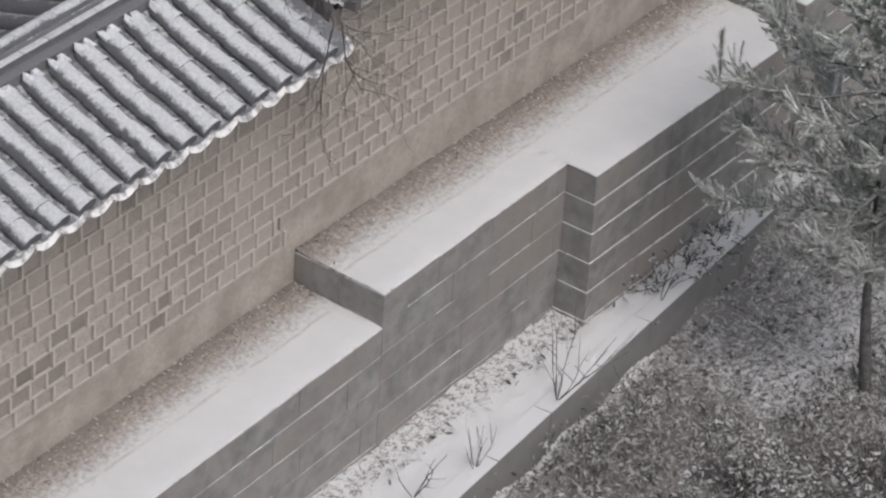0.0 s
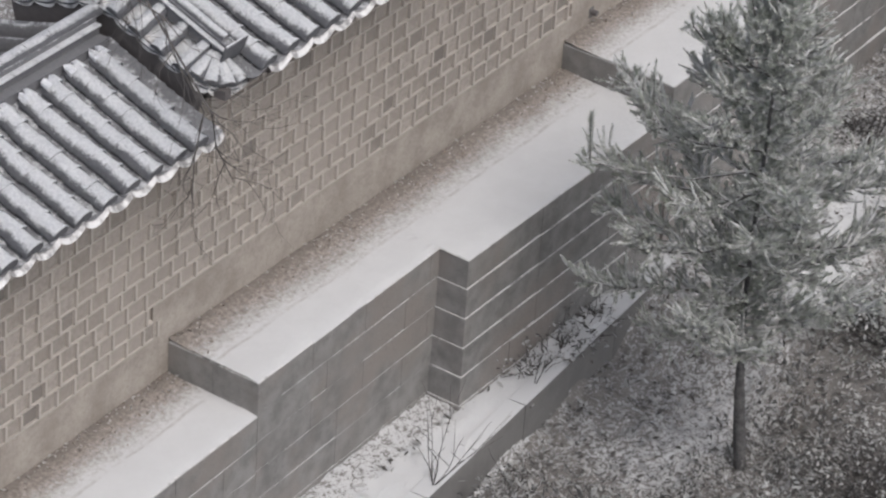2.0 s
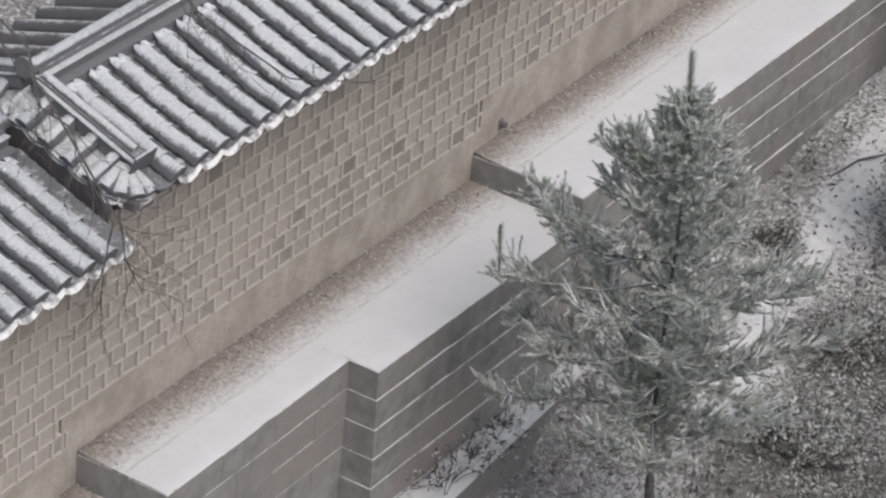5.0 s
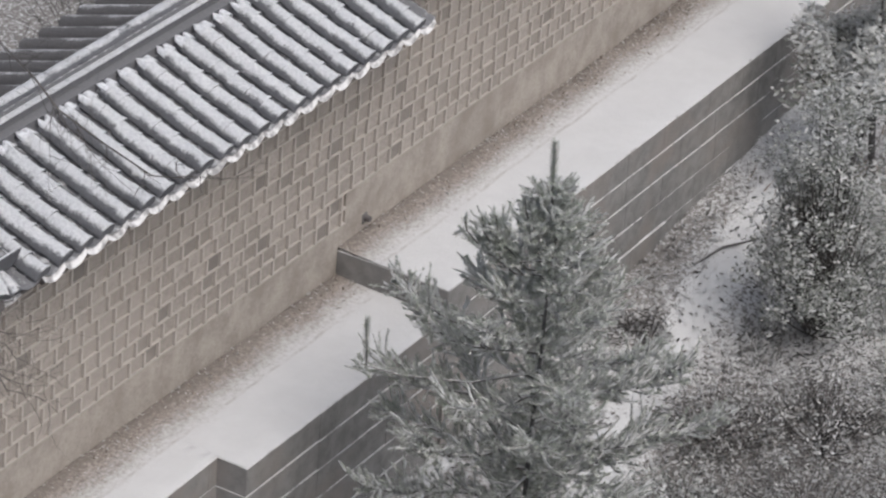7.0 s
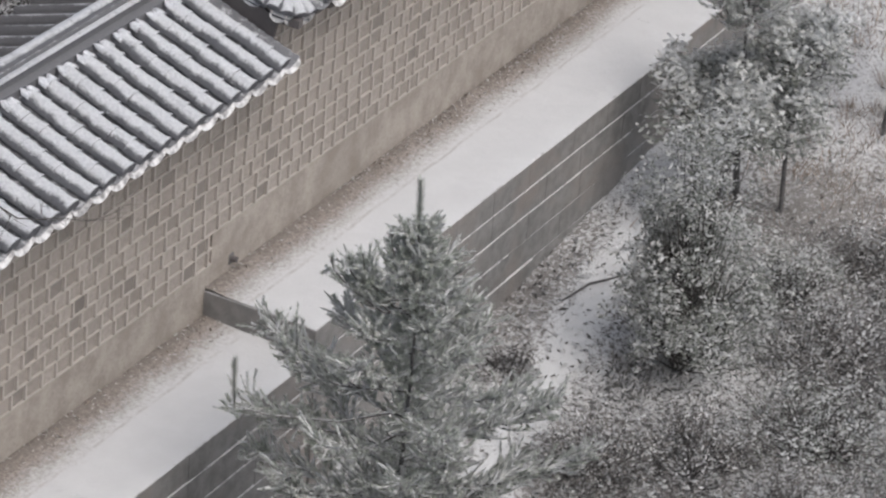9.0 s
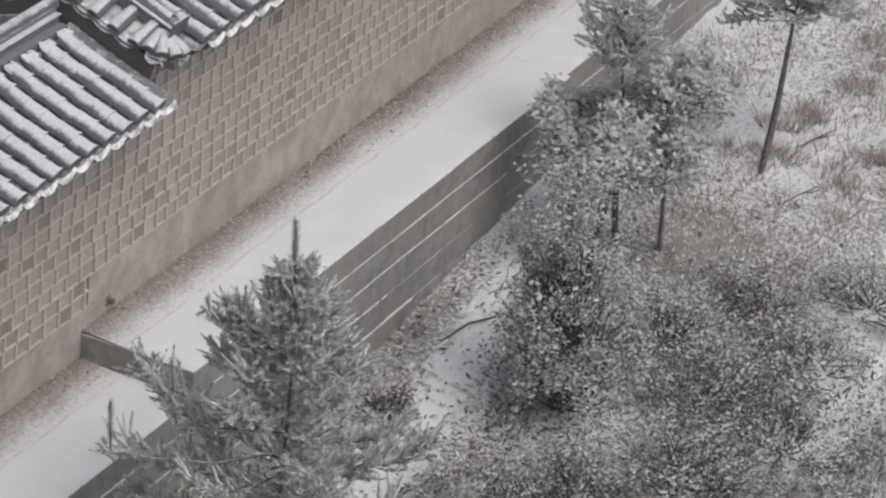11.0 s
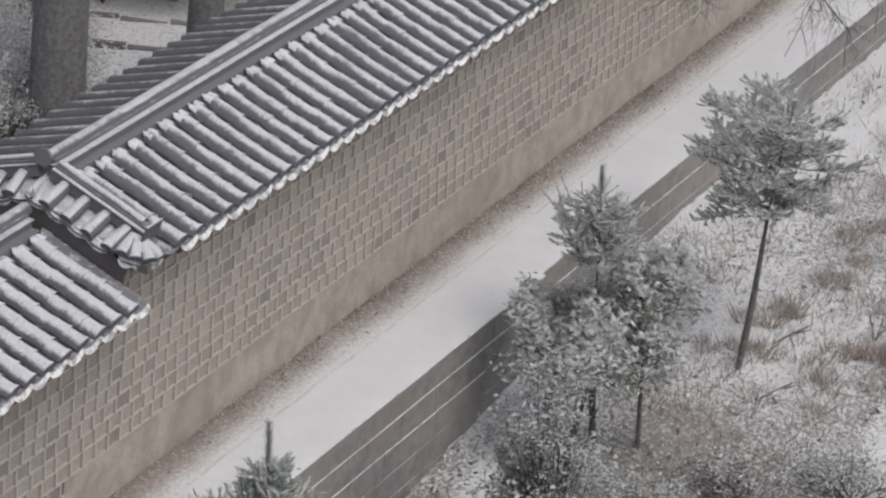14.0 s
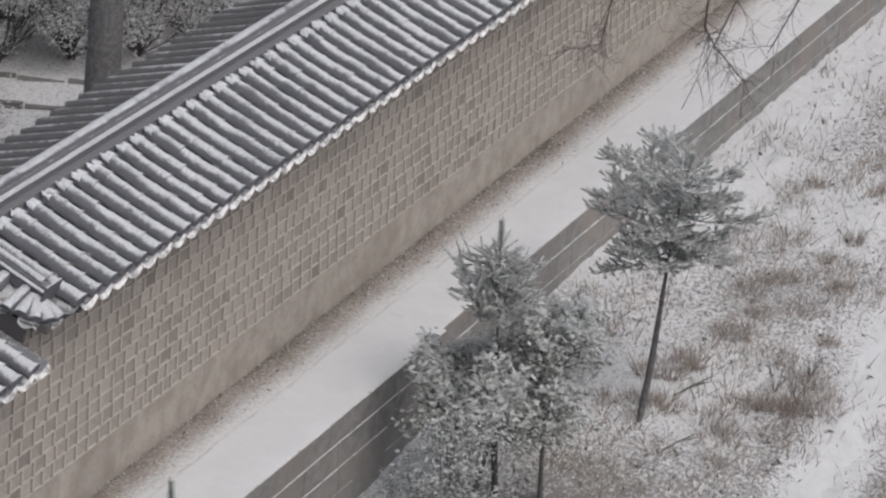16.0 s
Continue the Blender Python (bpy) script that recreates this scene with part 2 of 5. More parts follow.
GROUND = material("snowy_ground", m_ground)
BARK = material("bark", m_bark)
OLD_BARK = material("old_bark", lambda n: m_bark(n, (0.125, 0.123, 0.125), (0.27, 0.263, 0.262)))
TWIG = material("twig", m_twig)
BARE_TWIG = material("bare_twig", m_bare_twig)
FROST = material("frosted_shoot", m_frost)
NEEDLE = material("pine_needles", leaf_material((0.345, 0.371, 0.327), (0.52, 0.55, 0.488), (0.68, 0.68, 0.67), 0.39))
# rime on the farther pines, plus snowfall haze painted in as a paler tone
RIMED_HAZY = material("rimed_hazy_needles", leaf_material((0.35, 0.367, 0.338), (0.54, 0.557, 0.52), (0.68, 0.68, 0.675), 0.47))
LEAF = material("evergreen_leaves", leaf_material((0.245, 0.257, 0.238), (0.39, 0.40, 0.37), (0.68, 0.68, 0.675), 0.33))
CAP_SNOW = material("leaf_snow", leaf_material((0.52, 0.525, 0.51), (0.72, 0.72, 0.71), (0.75, 0.75, 0.75), 0.3))
LITTER = material("litter_leaves", leaf_material((0.10, 0.095, 0.092), (0.22, 0.205, 0.195), (0.60, 0.595, 0.59), 0.38))
FOOT_LITTER = material("foot_litter", leaf_material((0.16, 0.135, 0.117), (0.36, 0.31, 0.272), (0.54, 0.53, 0.52), 0.28))
DRY = material("dry_grass", leaf_material((0.30, 0.255, 0.225), (0.50, 0.43, 0.375), (0.62, 0.615, 0.61), 0.28))
HEDGE = material("hedge_leaves", leaf_material((0.43, 0.427, 0.42), (0.58, 0.575, 0.565), (0.66, 0.66, 0.66), 0.34))
UNDER = material("undergrowth_leaves", leaf_material((0.125, 0.124, 0.122), (0.275, 0.27, 0.262), (0.60, 0.595, 0.59), 0.30))
BRUSH = material("brush_leaves", leaf_material((0.19, 0.182, 0.176), (0.33, 0.31, 0.295), (0.60, 0.595, 0.59), 0.26))


# ---- building helpers ----
def link_mesh(name, mesh, mat, parent=None, label="", m=None):
    if mat and not mesh.materials:
        mesh.materials.append(mat)
    ob = new(name, mesh)
    if parent:
        ob.parent = parent
    if m is not None:
        ob.matrix_basis = m
    if label:
        ob["label"] = label
    return ob


def part(name, bm, mat, parent, label="", smooth=False):
    mesh = bpy.data.meshes.new(name)
    bm.to_mesh(mesh)
    bm.free()
    if smooth:
        mesh.polygons.foreach_set("use_smooth", [True] * len(mesh.polygons))
    return link_mesh(name, mesh, mat, parent, label)


def raw(name, verts, faces, mat, parent=None, label="", smooth=False):
    """A mesh from arrays: verts n x 3, faces n x 3 or n x 4."""
    verts, faces = np.asarray(verts, np.float32), np.asarray(faces, np.int32)
    mesh = bpy.data.meshes.new(name)
    k = faces.shape[1]
    mesh.vertices.add(len(verts))
    mesh.vertices.foreach_set("co", verts.ravel())
    mesh.loops.add(faces.size)
    mesh.loops.foreach_set("vertex_index", faces.ravel())
    mesh.polygons.add(len(faces))
    mesh.polygons.foreach_set("loop_start", np.arange(0, faces.size, k, dtype=np.int32))
    mesh.polygons.foreach_set("use_smooth", np.full(len(faces), smooth))
    mesh.update(calc_edges=True)
    return link_mesh(name, mesh, mat, parent, label)


def thing(name, label, category, group="", kind="", at=(0, 0, 0)):
    ob = new(name)
    ob.location = at
    return tagged(ob, label, category, group, kind)


def add_box(bm, x0, x1, y0, y1, z0, z1, bevel=0.0):
    c = ((x0 + x1) / 2, (y0 + y1) / 2, (z0 + z1) / 2)
    r = bmesh.ops.create_cube(bm, size=1.0, matrix=Matrix.Translation(c) @ Matrix.Diagonal((x1 - x0, y1 - y0, z1 - z0, 1)))
    if bevel:
        es = list({e for v in r["verts"] for e in v.link_edges})
        bmesh.ops.bevel(bm, geom=es, offset=bevel, segments=1, affect="EDGES")


BOX_F = np.array([(0, 3, 2, 1), (4, 5, 6, 7), (0, 1, 5, 4), (1, 2, 6, 5), (2, 3, 7, 6), (3, 0, 4, 7)])


def boxes_arrays(rows):
    """Vertices and faces of many boxes (x0, x1, y0, y1, z0, z1)."""
    r = np.asarray(rows, float)
    v = np.stack([r[:, [0, 2, 4]], r[:, [1, 2, 4]], r[:, [1, 3, 4]], r[:, [0, 3, 4]],
                  r[:, [0, 2, 5]], r[:, [1, 2, 5]], r[:, [1, 3, 5]], r[:, [0, 3, 5]]], 1)
    f = BOX_F[None] + 8 * np.arange(len(r))[:, None, None]
    return v.reshape(-1, 3), f.reshape(-1, 4)


def tube_arrays(paths, sides=6):
    """Tapered tubes along paths: each path is a list of (x, y, z, radius)."""
    vs, fs, o = [], [], 0
    ang = np.linspace(0, 2 * math.pi, sides, endpoint=False)
    for path in paths:
        p = np.asarray(path, float)
        d = np.gradient(p[:, :3], axis=0)
        d /= np.linalg.norm(d, axis=1)[:, None] + 1e-9
        up = np.where(np.abs(d[:, 2:3]) > 0.9, np.array([[1.0, 0, 0]]), np.array([[0, 0, 1.0]]))
        a = np.cross(d, up)
        a /= np.linalg.norm(a, axis=1)[:, None] + 1e-9
        b = np.cross(d, a)
        ring = p[:, None, :3] + p[:, 3, None, None] * (a[:, None] * np.cos(ang)[None, :, None] + b[:, None] * np.sin(ang)[None, :, None])
        vs.append(ring.reshape(-1, 3))
        for i in range(len(p) - 1):
            for k in range(sides):
                k2 = (k + 1) % sides
                fs.append((o + i * sides + k, o + i * sides + k2, o + (i + 1) * sides + k2, o + (i + 1) * sides + k))
        o += len(p) * sides
    return np.concatenate(vs), np.array(fs)


# ---- plan, in metres: x runs along the palace wall, y across it, z up ----
LEVEL_L, LEVEL_A, LEVEL_B = -0.39, 0.0, 0.27          # terrace tops
X_A, X_NOTCH, X_B, X_JOG = 23.5, 26.67, 30.63, 40.25  # terrace steps
X_NEAR, X_FAR = 8.0, 82.0


def edge_y(x):
    """The outer edge of the terrace."""
    if x < X_NOTCH:
        return -1.13 + 0.015 * (x - X_A)
    if x < X_JOG:
        return -1.445 - 0.00687 * (x - X_NOTCH)
    return -1.47 - 0.006 * (x - X_JOG)


def top_z(x):
    if x < X_A:
        return LEVEL_L
    if x < X_B:
        return LEVEL_A - 0.011 * (x - X_A)
    return LEVEL_B


FOOT_X = [-400, 10, 30, 34, 37, 40, 45, 60, 500]
FOOT_Z = [-2.4, -1.85, -1.85, -1.55, -1.27, -0.92, -0.56, -0.62, -0.9]
PATH_NEAR = [(31.0, -3.3), (33.0, -2.9), (34.7, -2.66), (36.2, -2.42), (38.0, -2.25), (40.5, -1.95)]
PATH_FAR = [(36.0, -6.7), (40.6, -6.6), (43.6, -6.4), (46.7, -6.0), (50.0, -5.2), (58.0, -4.0), (75.0, -3.0)]


def far_from(path, x, y):
    best = np.full(np.shape(x), 1e9)
    for (ax, ay), (bx, by) in zip(path, path[1:]):
        t = np.clip(((x - ax) * (bx - ax) + (y - ay) * (by - ay)) / ((bx - ax) ** 2 + (by - ay) ** 2), 0, 1)
        best = np.minimum(best, np.hypot(x - ax - t * (bx - ax), y - ay - t * (by - ay)))
    return best


def smooth(a, b, x):
    t = np.clip((x - a) / (b - a), 0, 1)
    return t * t * (3 - 2 * t)


STRIP_END = 30.2


def kerb_y(x):
    """The face of the kerb, which runs at a slight angle to the terrace."""
    return -2.14 + 0.064 * (x - 25.4)



def ground_z(x, y):
    x, y = np.asarray(x, float), np.asarray(y, float)
    z = np.interp(x, FOOT_X, FOOT_Z)
    out = np.clip(-2.0 - y, 0, 60)
    drop = 0.5 * smooth(STRIP_END - 0.1, STRIP_END - 1.1, x) * smooth(0.08, 0.02, y - kerb_y(x))
    z = z - drop - 0.035 * np.minimum(out, 12)
    z = z + 0.05 * np.sin(x * 1.3 + 0.7 * y) * np.sin(y * 1.7) * (y < -2.4)
    behind = smooth(-0.9, 1.0, y)
    return z * (1 - behind) + 0.45 * behind


def snow_depth(x, y):
    d = 0.49 + 0.17 * np.sin(x * 0.9 + 1.0) * np.sin(y * 1.3 + 0.5)
    d = d + 0.13 * smooth(38, 43, x) * smooth(-7.5, -4.5, y)
    d = d - 0.05 * smooth(34, 36, x) * smooth(47, 43, x) * smooth(-3.0, -4.0, y)
    d = np.where(x < 31, d - 0.42 * smooth(27.6, 26.2, x) * smooth(17, 21, x) * smooth(0.0, 0.2, kerb_y(x) - y) - 0.04 * smooth(26.8, 28.4, x) - 0.34 * smooth(-3.4, -4.3, y) * smooth(17, 21, x), d)
    d = np.maximum(d, 1.0 - 0.8 * far_from(PATH_NEAR, x, y) / 0.62)
    d = np.maximum(d, 1.1 - 0.9 * far_from(PATH_FAR, x, y) / 0.95)
    strip = smooth(-1.42, -1.75, y) * (y > kerb_y(x) + 0.08) * (x < STRIP_END + 0.5)
    d = np.where((y > kerb_y(x) + 0.08) & (x < STRIP_END + 0.5) & (y < 0), 0.58 + 0.7 * strip, d)
    d = np.where(y < 0, np.maximum(d, 0.86 * smooth(44, 48, x) * smooth(-3.6, -2.6, y)), d)
    d = np.where(y > 1.5, 0.68 - 0.30 * smooth(42.8, 40.8, x), d)
    return d


# ---- ground: one sheet to the horizon ----
def build_ground():
    gx = np.concatenate([[-900, -300, -100, -30, 0, 8, 12], np.arange(15, 62, 0.14), [63, 65, 68, 72, 80, 95, 130, 250, 500, 1200]])
    gy = np.concatenate([[-1200, -400, -150, -60, -30, -18, -13, -11], np.arange(-10, -0.9, 0.09), np.linspace(-0.8, 1.2, 5), np.arange(1.5, 12, 0.4), [14, 18, 25, 40, 90, 300, 1200]])
    X, Y = np.meshgrid(gx, gy, indexing="ij")
    Z = ground_z(X, Y)
    Z = Z + np.where((np.abs(X - 38) < 25) & (Y < -1) & (Y > -11), 0.018 * np.random.RandomState(3).randn(*X.shape), 0)
    n, m = X.shape
    idx = np.arange(n * m).reshape(n, m)
    f = np.stack([idx[:-1, :-1], idx[1:, :-1], idx[1:, 1:], idx[:-1, 1:]], -1).reshape(-1, 4)
    ob = raw("ground", np.stack([X, Y, Z], -1).reshape(-1, 3), f, GROUND, smooth=True)
    a = ob.data.attributes.new("snow_depth", "FLOAT", "POINT")
    a.data.foreach_set("value", snow_depth(X, Y).ravel().astype(np.float32))
    tagged(ob, "ground under thin snow, leaf litter and dead grass", "ground", kind="structure")


build_ground()


# ---- terrace along the wall: snow on top, dressed granite in front ----
def build_terrace_top(name, x0, x1):
    """One level of the terrace: a slab of snow and soil with a rounded outer lip."""
    xs = np.arange(x0, x1 + 0.01, max(0.2, (x1 - x0) / 160))
    xs[-1] = x1
    if x0 < X_NOTCH < x1:
        xs = np.sort(np.append(xs, [X_NOTCH - 2e-3, X_NOTCH + 2e-3]))
    ts = np.concatenate([np.linspace(0, 0.94, 14), [0.975, 1.0]])
    v = []
    for x in xs:
        e = edge_y(min(max(x, x0 + 1e-4), x1 - 1e-4))
        for t in ts:
            y = 0.3 + (e + 0.012 - 0.3) * t
            z = top_z(min(max(x, x0 + 1e-4), x1 - 1e-4)) + 0.018
            z += 0.02 * float(smooth(-0.5, 0.0, y)) + 0.010 * noise.noise((x * 1.7, y * 2.3, 0)) + 0.012 * noise.noise((x * 7, y * 7, 3))
            if t > 0.95:
                z -= 0.016 * (t - 0.95) / 0.05
            v.append((x, y, z))
    n, m = len(xs), len(ts)
    idx = np.arange(n * m).reshape(n, m)
    f = np.stack([idx[:-1, :-1], idx[:-1, 1:], idx[1:, 1:], idx[1:, :-1]], -1).reshape(-1, 4)
    ob = raw(name, v, f, SNOW_TERRACE, smooth=True)
    tagged(ob, "terrace top under fresh snow, bare soil along the wall foot", "terrace", "terrace levels", "structure")


for nm, a, b in (("terrace_1", X_NEAR, X_A), ("terrace_2", X_A, X_B), ("terrace_3", X_B, X_JOG), ("terrace_4", X_JOG, X_FAR)):
    build_terrace_top(nm, a, b)


def block_mesh(name, lx, ly, lz, bevel, rough, seed):
    """A squared stone with its front at y = 0, centred in x, foot at z = 0."""
    rnd = random.Random(seed)
    bm = bmesh.new()
    add_box(bm, -lx / 2, lx / 2, 0, ly, 0, lz, bevel)
    for v in bm.verts:
        v.co += Vector((rnd.uniform(-1, 1), rnd.uniform(-1, 1), rnd.uniform(-1, 1))) * rough
    mesh = bpy.data.meshes.new(name)
    bm.to_mesh(mesh)
    bm.free()
    return mesh


FIRST, COURSE = 0.34, 0.36   # heights of the top course and of the others


def ledges(x):
    """How many courses, counted from the top, stand proud of the one above."""
    return 9 if x < 35.7 else 2 if x < 38.25 else 1


def build_retaining_wall(name, x0, x1, label, step, riser=0.0):
    """Courses of granite from the terrace edge down into the ground; step: how far each course stands proud of the one above."""
    wall = thing(name, label, "retaining wall", "terrace walls", "structure")
    lengths = [0.92, 1.18, 1.4]
    meshes = [block_mesh("granite_block", l - 0.004, 0.5, COURSE - 0.003, 0.005, 0.002, i) for i, l in enumerate(lengths)]
    rnd = random.Random(len(name) + int(x0))
    core = []
    for c in range(7):
        x = x0
        while x < x1 - 0.05:
            i = rnd.randrange(3)
            l = lengths[i]
            mx = x + l / 2
            if x + l > x1:
                l = x1 - x
                mx = (x + x1) / 2
            xx = min(max(mx, x0 + 1e-3), x1 - 1e-3)
            z = top_z(xx) - FIRST - COURSE * c
            if z + COURSE > float(ground_z(xx, edge_y(xx) - 0.3)) - 0.15:
                slope = math.degrees(math.atan((edge_y(min(x + l, x1) - 1e-3) - edge_y(x + 1e-3)) / l))
                m = pose(mx - (step * c if x0 == X_NOTCH else 0), edge_y(xx) - (step * min(c, ledges(xx)) if step > 0.008 else step * min(c, 1)) + rnd.uniform(0, 0.003), z, 0, 0, slope) @ Matrix.Diagonal((l / lengths[i], 1, FIRST / COURSE if c == 0 else 1, 1))
                link_mesh("granite_block", meshes[i], GRANITE, wall, m=m)
            x += l
    for xa in np.arange(x0, x1, 2.0):
        xb = min(xa + 2.0, x1)
        xm = (xa + xb) / 2
        core.append((max(xa, x0 + 0.05), xb - 0.001, edge_y(xm) + 0.06, 0.2, -3.2, top_z(xm) - 0.03))
    if riser:
        w = -edge_y(x0 + 1e-3) / 2
        end = block_mesh("end_block", w - 0.004, 0.4, riser + 0.02, 0.006, 0.003, 9)
        for k in range(2):
            link_mesh("end_block", end, GRANITE, wall, m=pose(x0 + 0.002 + 0.003 * k, edge_y(x0 + 1e-3) + w * (k + 0.5), top_z(x0 + 1e-3) - riser - 0.02, 0, 0, -90))
    v, f = boxes_arrays(core)
    raw("core", v, f, GRANITE_JOINT, wall)
    return wall


build_retaining_wall("retaining_wall_1", X_NEAR, X_A, "lower granite terrace wall, damp and dark", 0.003)
build_retaining_wall("retaining_wall_2", X_A, X_NOTCH, "granite terrace wall, damp, with faint course joints", 0.004, LEVEL_A - LEVEL_L)
build_retaining_wall("retaining_wall_3", X_NOTCH, X_B, "granite terrace wall with snow lines on its courses", 0.013)
build_retaining_wall("retaining_wall_4", X_B, X_JOG, "granite terrace wall with snow lines on its courses", 0.013, 0.37)
build_retaining_wall("retaining_wall_5", X_JOG, X_FAR, "low granite terrace wall with a snow line along it", 0.013)


def build_strip_kerb():
    """The stone edge of the low strip in front of the terrace."""
    kerb = thing("strip_kerb", "dark stone edging of a narrow snowy strip", "kerb", "", "structure")
    mesh = block_mesh("kerb_stone", 0.998, 0.22, 0.62, 0.006, 0.003, 5)
    for i in range(17):
        x = STRIP_END - 0.6 - i
        link_mesh("kerb_stone", mesh, KERB_STONE, kerb, m=pose(x, kerb_y(x) + 0.004 * (i % 2), -2.455, 0, 0, 3.66))


build_strip_kerb()


# ---- palace wall: three stepped lengths ----
STONE_W, STONE_H = 0.262, 0.20
WALL_BACK = 2.05
RIDGE_Y = 1.15
SECTIONS = [  # name, start, end, foot of the stonework, eave height
    ("wall_1", X_NEAR, 23.25, 0.17, 2.40),
    ("wall_2", 23.25, 30.75, 0.57, 2.82),
    ("wall_3", 30.75, X_FAR, 0.97, 3.28),
]


def build_wall(name, x0, x1, foot, eave):
    wall = thing(name, "palace wall of small squared stones with raised pale joints", "wall", "palace wall", "structure")
    bm = bmesh.new()
    add_box(bm, x0, x1, 0.035, WALL_BACK, -1.0, eave - 0.42)
    add_box(bm, x0 + (1.0 if x0 > 20 else 0), x1, 0.037, WALL_BACK - 0.01, eave - 0.42, eave + 0.2)
    part("core", bm, WALL_MORTAR, wall)
    bm = bmesh.new()
    add_box(bm, x0, x1, 0.0, 0.03, -1.0, foot)
    part("foot_plaster", bm, PLASTER, wall, "earth-coloured plaster along the foot")
    rnd = random.Random(int(x0 * 10))
    meshes = [block_mesh("stone", STONE_W - 0.02, 0.05, STONE_H - 0.02, 0.012, 0.006, 20 + i) for i in range(6)]
    stones, joints, far = [], [], []
    rows = int((eave + 0.1 - foot) / STONE_H) + 1
    for r in range(rows):
        z = foot + r * STONE_H
        level = round((z - SECTIONS[0][3]) / STONE_H)
        bond = random.Random(500 + level)
        tucked = x0 > 20 and z > eave - 0.42
        joints.append((x0 + (0.99 if tucked else 0), x1, -0.014, 0.04, z - 0.010, z + 0.010))
        x = X_NEAR + (0.5 * STONE_W if level % 2 else 0.0)
        while x < x1:
            w = STONE_W * bond.choice((0.86, 1.0, 1.0, 1.0, 1.0, 1.14))
            shade, lift = bond.random(), bond.uniform(-0.002, 0.002)
            a, b = x, x + w
            if x0 <= (a + b) / 2 < x1 and not (tucked and a < x0 + 0.97):
                stones.append((a, b, z, shade))
                joints.append((b - 0.014, b + 0.014, -0.028 + lift, 0.04, z + 0.011, z + STONE_H - 0.011))
            x += w
    lo = 15.5 if x0 < 20 else x0
    near = sorted(stones, key=lambda s: abs(s[0] - lo) if s[0] >= lo - 1 else 99)[:330]
    picked = set(near)
    for a, b, z, r in near:
        link_mesh("stone", meshes[int(r * 6)], WALL_STONE, wall,
                  m=pose((a + b) / 2, -0.002 + 0.008 * r, z + 0.01) @ Matrix.Diagonal(((b - a) / STONE_W, 1, 1, 1)))
    rest = [(a + 0.008, b - 0.008, -0.002 + 0.01 * r, 0.04, z + 0.011, z + STONE_H - 0.011) for a, b, z, r in stones if (a, b, z, r) not in picked]
    if rest:
        v, f = boxes_arrays(rest)
        tagged(raw("stones", v, f, WALL_STONE_FAR, wall), kind="stuff")
    v, f = boxes_arrays(joints)
    raw("joints", v, f, WALL_MORTAR, wall, "raised pale mortar joints")


for s in SECTIONS:
    build_wall(*s)


# ---- tiled roofs of the wall ----
PITCH = 0.345
ROW_TOP = (0.96, 0.64)   # y, height over the eave line
ROW_LOW = (-0.43, 0.12)
FAR_EAVE = (2.35, 0.31)
REAR_TOP = 1.34
SEGS = 6
HEAD = 0.09              # the share of the slope under the ridge that has no rows
FALL_X = 0.42            # the falling ridge, in from the gable's edge


def row_point(t, far=False):
    """A point down a row of tiles, t from the ridge to the eave."""
    if far:
        y, z = REAR_TOP + (FAR_EAVE[0] - REAR_TOP) * t, ROW_TOP[1] + (FAR_EAVE[1] - ROW_TOP[1]) * t
        return y, z - 0.015 * math.sin(math.pi * t)
    y, z = ROW_TOP[0] + (ROW_LOW[0] - ROW_TOP[0]) * t, ROW_TOP[1] + (ROW_LOW[1] - ROW_TOP[1]) * t
    return y, z - 0.018 * math.sin(math.pi * t)


def cover_tile_mesh(name, length, r0, r1, flare=0.0):
    """A half-round tile along -y; flare: how far its lower lip stands off the next one, on one flank."""
    bm = bmesh.new()
    ang = [math.pi * k / 10 for k in range(11)]

    def ring(y, r, lip=0.0):
        rr = [r + lip * max(0.0, math.cos(2.0 * (a - 0.80))) for a in ang]
        return [bm.verts.new((q * math.cos(a), y, q * math.sin(a))) for q, a in zip(rr, ang)]

    def band(p, q, soft):
        for k in range(10):
            bm.faces.new((p[k], p[k + 1], q[k + 1], q[k])).smooth = soft

    band(ring(0.0, r0), ring(-length * 0.75, r1), True)
    band(ring(-length * 0.75, r1), ring(-length * 0.98, r1, flare), True)
    band(ring(-length * 0.98, r1, flare), ring(-length, r1 - 0.002, flare), False)
    bm.faces.new(ring(-length, r1 - 0.002, flare))
    bm.faces.new(list(reversed(ring(0.0, r0))))
    for face in bm.faces:
        face.normal_update()
        c = face.calc_center_median()
        out = Vector((c.x, 0, c.z)) if len(face.verts) == 4 else Vector((0, c.y + length / 2, 0))
        if face.normal.dot(out) < 0:
            face.normal_flip()
    mesh = bpy.data.meshes.new(name)
    bm.to_mesh(mesh)
    bm.free()
    return mesh


def drip_mesh():
    """The hanging, curved lip of a pan tile at the eave."""
    bm = bmesh.new()
    n = 8
    w = PITCH * 0.5
    outer, inner, back = [], [], []
    for k in range(n + 1):
        a = k / n * 2 - 1
        sag = -0.075 * (1 - a * a)
        outer.append(bm.verts.new((a * w, -0.035, sag - 0.035)))
        inner.append(bm.verts.new((a * w, 0.0, sag + 0.02)))
        back.append(bm.verts.new((a * w, 0.06, sag + 0.05)))
    for k in range(n):
        bm.faces.new((outer[k], outer[k + 1], inner[k + 1], inner[k]))
        bm.faces.new((inner[k], inner[k + 1], back[k + 1], back[k]))
        bm.faces.new((outer[k + 1], outer[k], back[k], back[k + 1]))
    mesh = bpy.data.meshes.new("drip_tile")
    bm.to_mesh(mesh)
    bm.free()
    return mesh


